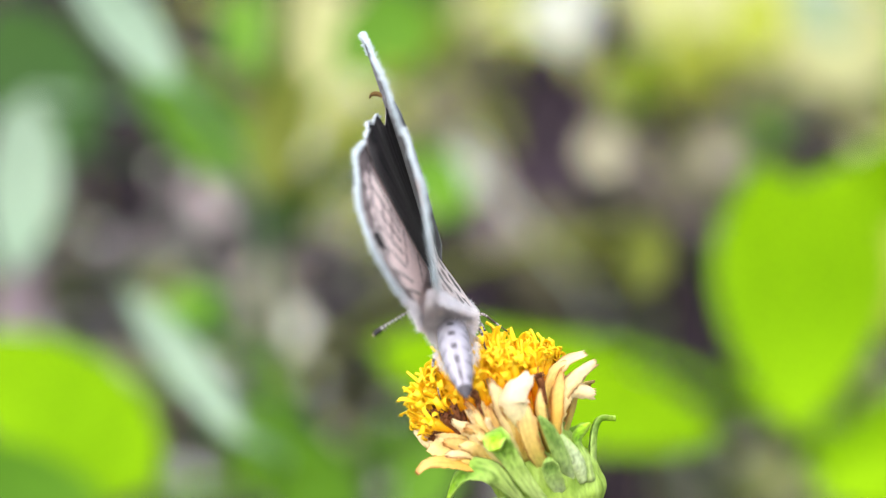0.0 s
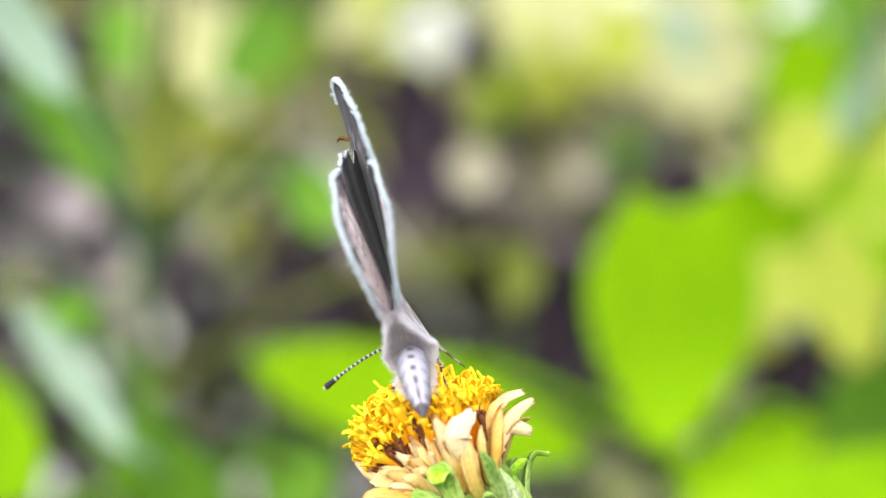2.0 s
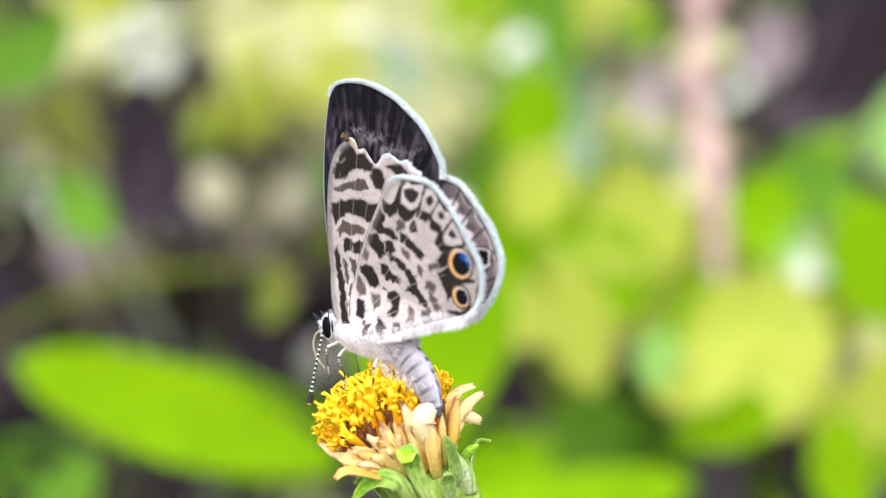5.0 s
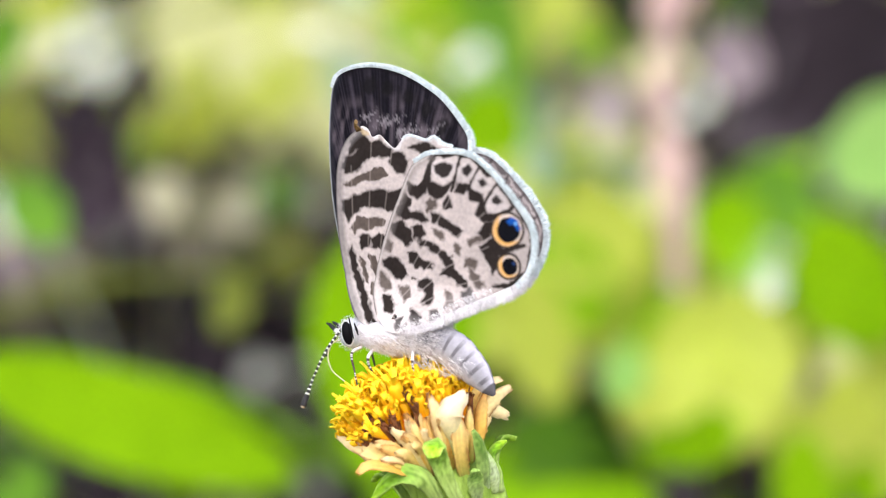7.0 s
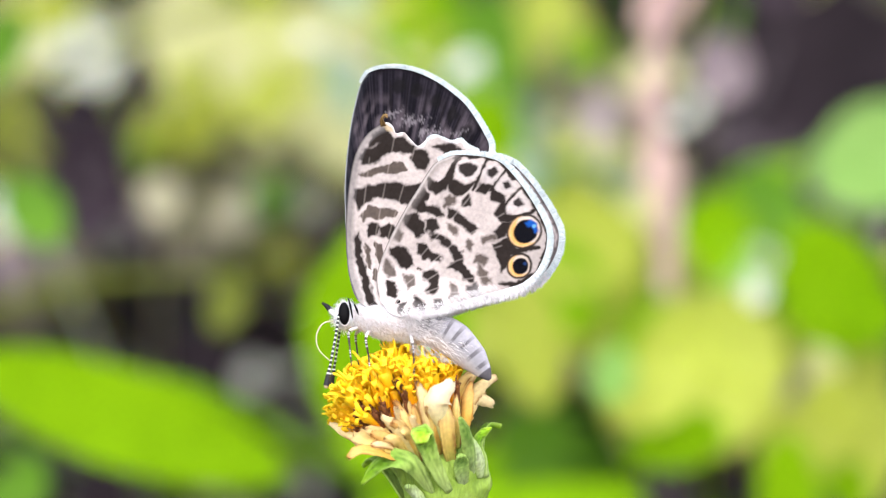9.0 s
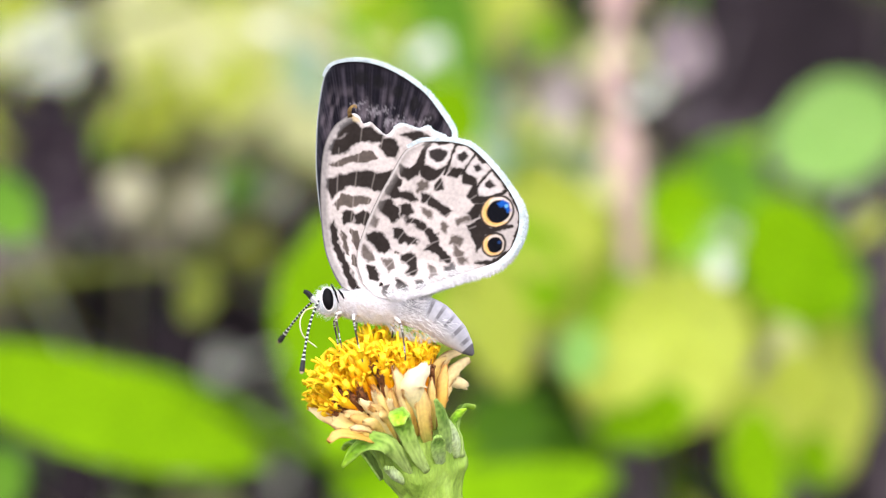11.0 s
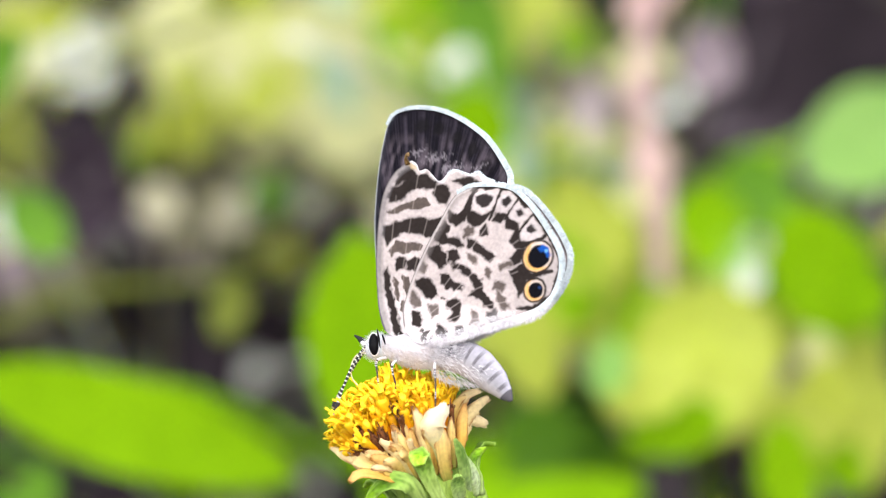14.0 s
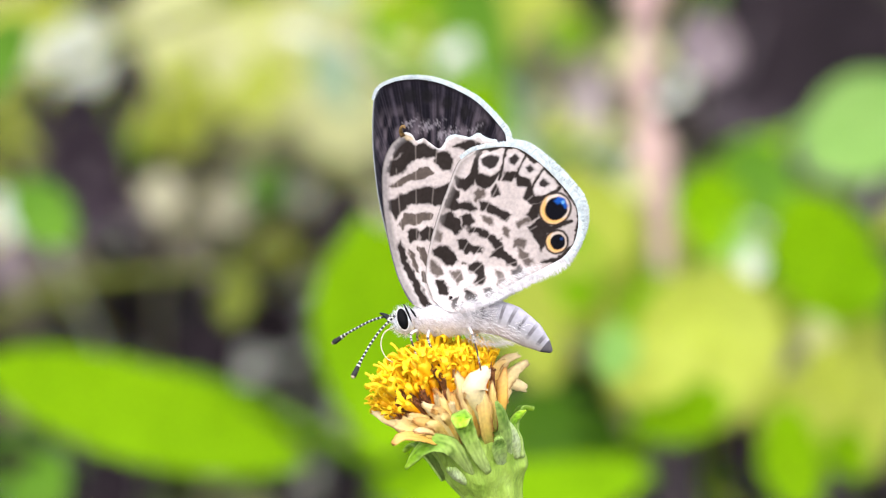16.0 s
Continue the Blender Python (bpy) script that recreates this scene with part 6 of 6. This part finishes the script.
def motions():
    walk(butterfly, [
        (0, pose(-0.00243, 0.00338, 0.30538, -13.2, -14.8, 107.6)),
        (0.5, pose(-0.00176, 0.00367, 0.30545, -15.0, -15.3, 108.6)),
        (1, pose(-0.00199, 0.00369, 0.30549, -12.2, -13.7, 108.1)),
        (1.5, pose(-0.00168, 0.00362, 0.30553, -12.2, -9.4, 103.9)),
        (2, pose(-0.00170, 0.00362, 0.30551, -13.0, -8.0, 104.3)),
        (2.5, pose(-0.00167, 0.00361, 0.30554, -13.1, -8.1, 104.1)),
        (3, pose(-0.00155, 0.00360, 0.30568, -14.4, -6.8, 103.9)),
        (3.5, pose(-0.00142, 0.00357, 0.30566, -12.6, -7.5, 103.0)),
        (4, pose(-0.00178, 0.00344, 0.30591, -17.0, -10.7, 123.5)),
        (4.5, pose(-0.00221, 0.00367, 0.30615, -15.3, -17.0, 134.6)),
        (5, pose(-0.00234, 0.00349, 0.30612, -10.5, -16.2, 146.9)),
        (5.2, pose(-0.00231, 0.00342, 0.30622, -10.3, -16.0, 148.4)),
        (7.3, pose(-0.00216, 0.00336, 0.30551, -5.9, -3.6, 157.6)),
        (7.5, pose(-0.00218, 0.00335, 0.30548, -6.5, -2.5, 156.9)),
        (8, pose(-0.00228, 0.00322, 0.30550, -4.7, 0.5, 156.7)),
        (8.5, pose(-0.00196, 0.00333, 0.30589, 4.4, -11.2, 168.6)),
        (9, pose(-0.00192, 0.00327, 0.30586, 6.0, -10.1, 172.5)),
        (9.2, pose(-0.00184, 0.00326, 0.30591, 5.0, -10.4, 173.0)),
        (11.3, pose(-0.00158, 0.00306, 0.30605, 9.8, -8.4, 186.8)),
        (11.5, pose(-0.00164, 0.00307, 0.30603, 10.1, -8.5, 187.9)),
        (12, pose(-0.00143, 0.00318, 0.30585, 3.7, -7.6, 174.8)),
        (12.5, pose(-0.00123, 0.00316, 0.30592, 5.9, -9.0, 174.3)),
        (13, pose(-0.00086, 0.00319, 0.30594, 8.7, -14.0, 172.6)),
        (13.5, pose(-0.00047, 0.00308, 0.30606, 8.6, -13.7, 166.9)),
        (14, pose(-0.00013, 0.00321, 0.30577, 9.3, -8.6, 160.6)),
        (14.5, pose(-0.00005, 0.00317, 0.30615, 6.9, -14.2, 166.0)),
        (15, pose(-0.00054, 0.00309, 0.30606, 8.6, -10.9, 175.9)),
        (15.5, pose(-0.00067, 0.00308, 0.30583, 7.0, -6.1, 174.1)),
        (16, pose(-0.00076, 0.00308, 0.30561, 3.6, -1.0, 171.5)),
    ])
    walk(abdomen, [(t, pose(*ABDOMEN, 0, bend, 0)) for t, bend in ((0, 2), (3.5, 2), (4.5, -8), (5.2, -10), (7.3, -3), (9.2, 1), (11.3, 1), (16, 2))])
    walk(hind_left, [(t, pose(0, 0, 0, 0, 0, turn)) for t, turn in ((0, -6.5), (0.5, -5), (1, -3.5), (2.5, -1.5), (3.5, -1), (4, 0), (5.2, 0), (16, 0))])
    walk(torn_ob, [(t, pose(0, 0, 0, 0, 0, turn)) for t, turn in ((0, -8), (0.5, -6.5), (1, -5), (2.5, -3.5), (3.5, -2.5), (4, 0), (5.2, 0), (16, 0))])
    walk(hind_right, [(t, pose(x * MM, 0, z * MM, 0, 0, turn)) for t, x, z, turn in ((0, 0, 0, 0), (3.5, 0, 0, 0), (4, 0, 0, -1), (4.5, 0, 0, 2), (5.2, 0, 0, 0.5), (7.3, -0.1, 0.1, 0), (8.5, -0.45, 0.3, 0), (9.2, -0.45, 0.3, 0), (11.3, -0.28, 0.35, 0), (12.5, -0.2, 0.35, 0), (14, 0.0, 0.3, 0), (16, -0.12, 0.35, 0))])
    walk(fore_right, [(t, pose(0, 0, z * MM, 0, 0, turn)) for t, z, turn in ((0, 0, 3), (1, 0, 5), (3.5, 0, 5), (4, 0, 0), (5.2, 0, 0), (8.5, 0.15, 0), (16, 0.15, 0))])
    walk(antenna_left, [(t, aim((0.00265, 0.00028, 0.00025), way)) for t, way in (
        (0, (0.48, 0.84, -0.25)),
        (0.5, (-0.03, 0.99, -0.13)),
        (1, (0.22, 0.93, -0.30)),
        (1.5, (0.02, 0.97, -0.24)),
        (2, (0.04, 0.96, -0.26)),
        (3, (0.15, 0.94, -0.32)),
        (3.5, (0.07, 0.93, -0.37)),
        (4, (-0.11, 0.60, -0.79)),
        (4.5, (-0.02, 0.63, -0.78)),
        (5, (-0.17, 0.35, -0.92)),
        (5.2, (-0.15, 0.36, -0.92)),
        (7.3, (0.30, 0.36, -0.88)),
        (7.5, (0.32, 0.35, -0.88)),
        (8, (0.27, 0.49, -0.83)),
        (8.5, (-0.34, 0.00, -0.94)),
        (9, (-0.11, 0.34, -0.94)),
        (9.2, (-0.10, 0.32, -0.94)),
        (11.5, (0.15, -0.04, -0.98)),
        (12, (-0.35, 0.00, -0.93)),
        (12.5, (-0.24, 0.00, -0.97)),
        (13, (-0.21, 0.30, -0.93)),
        (13.5, (-0.26, 0.15, -0.95)),
        (14, (0.24, 0.07, -0.97)),
        (14.5, (0.02, 0.04, -1.00)),
        (15, (0.19, 0.02, -0.98)),
        (15.5, (0.41, 0.12, -0.91)),
        (16, (0.44, 0.45, -0.78)),
    )])
    walk(antenna_right, [(t, aim((0.00265, -0.00028, 0.00025), way)) for t, way in (
        (0, (0.80, -0.05, -0.60)),
        (3.5, (0.80, -0.05, -0.60)),
        (4.2, (0.60, -0.62, -0.50)),
        (7.3, (0.60, -0.62, -0.50)),
        (8, (0.54, -0.59, -0.60)),
        (8.5, (0.33, -0.54, -0.77)),
        (9, (0.02, -0.47, -0.88)),
        (9.2, (0.05, -0.48, -0.87)),
        (11.5, (0.51, -0.72, -0.47)),
        (12, (0.42, -0.09, -0.90)),
        (12.5, (0.27, 0.00, -0.96)),
        (13, (0.47, 0.00, -0.88)),
        (13.5, (0.48, 0.03, -0.87)),
        (14, (0.44, -0.20, -0.88)),
        (14.5, (0.40, -0.46, -0.79)),
        (15, (0.63, -0.58, -0.51)),
        (15.5, (0.79, -0.45, -0.42)),
        (16, (0.88, -0.32, -0.35)),
    )])


motions()
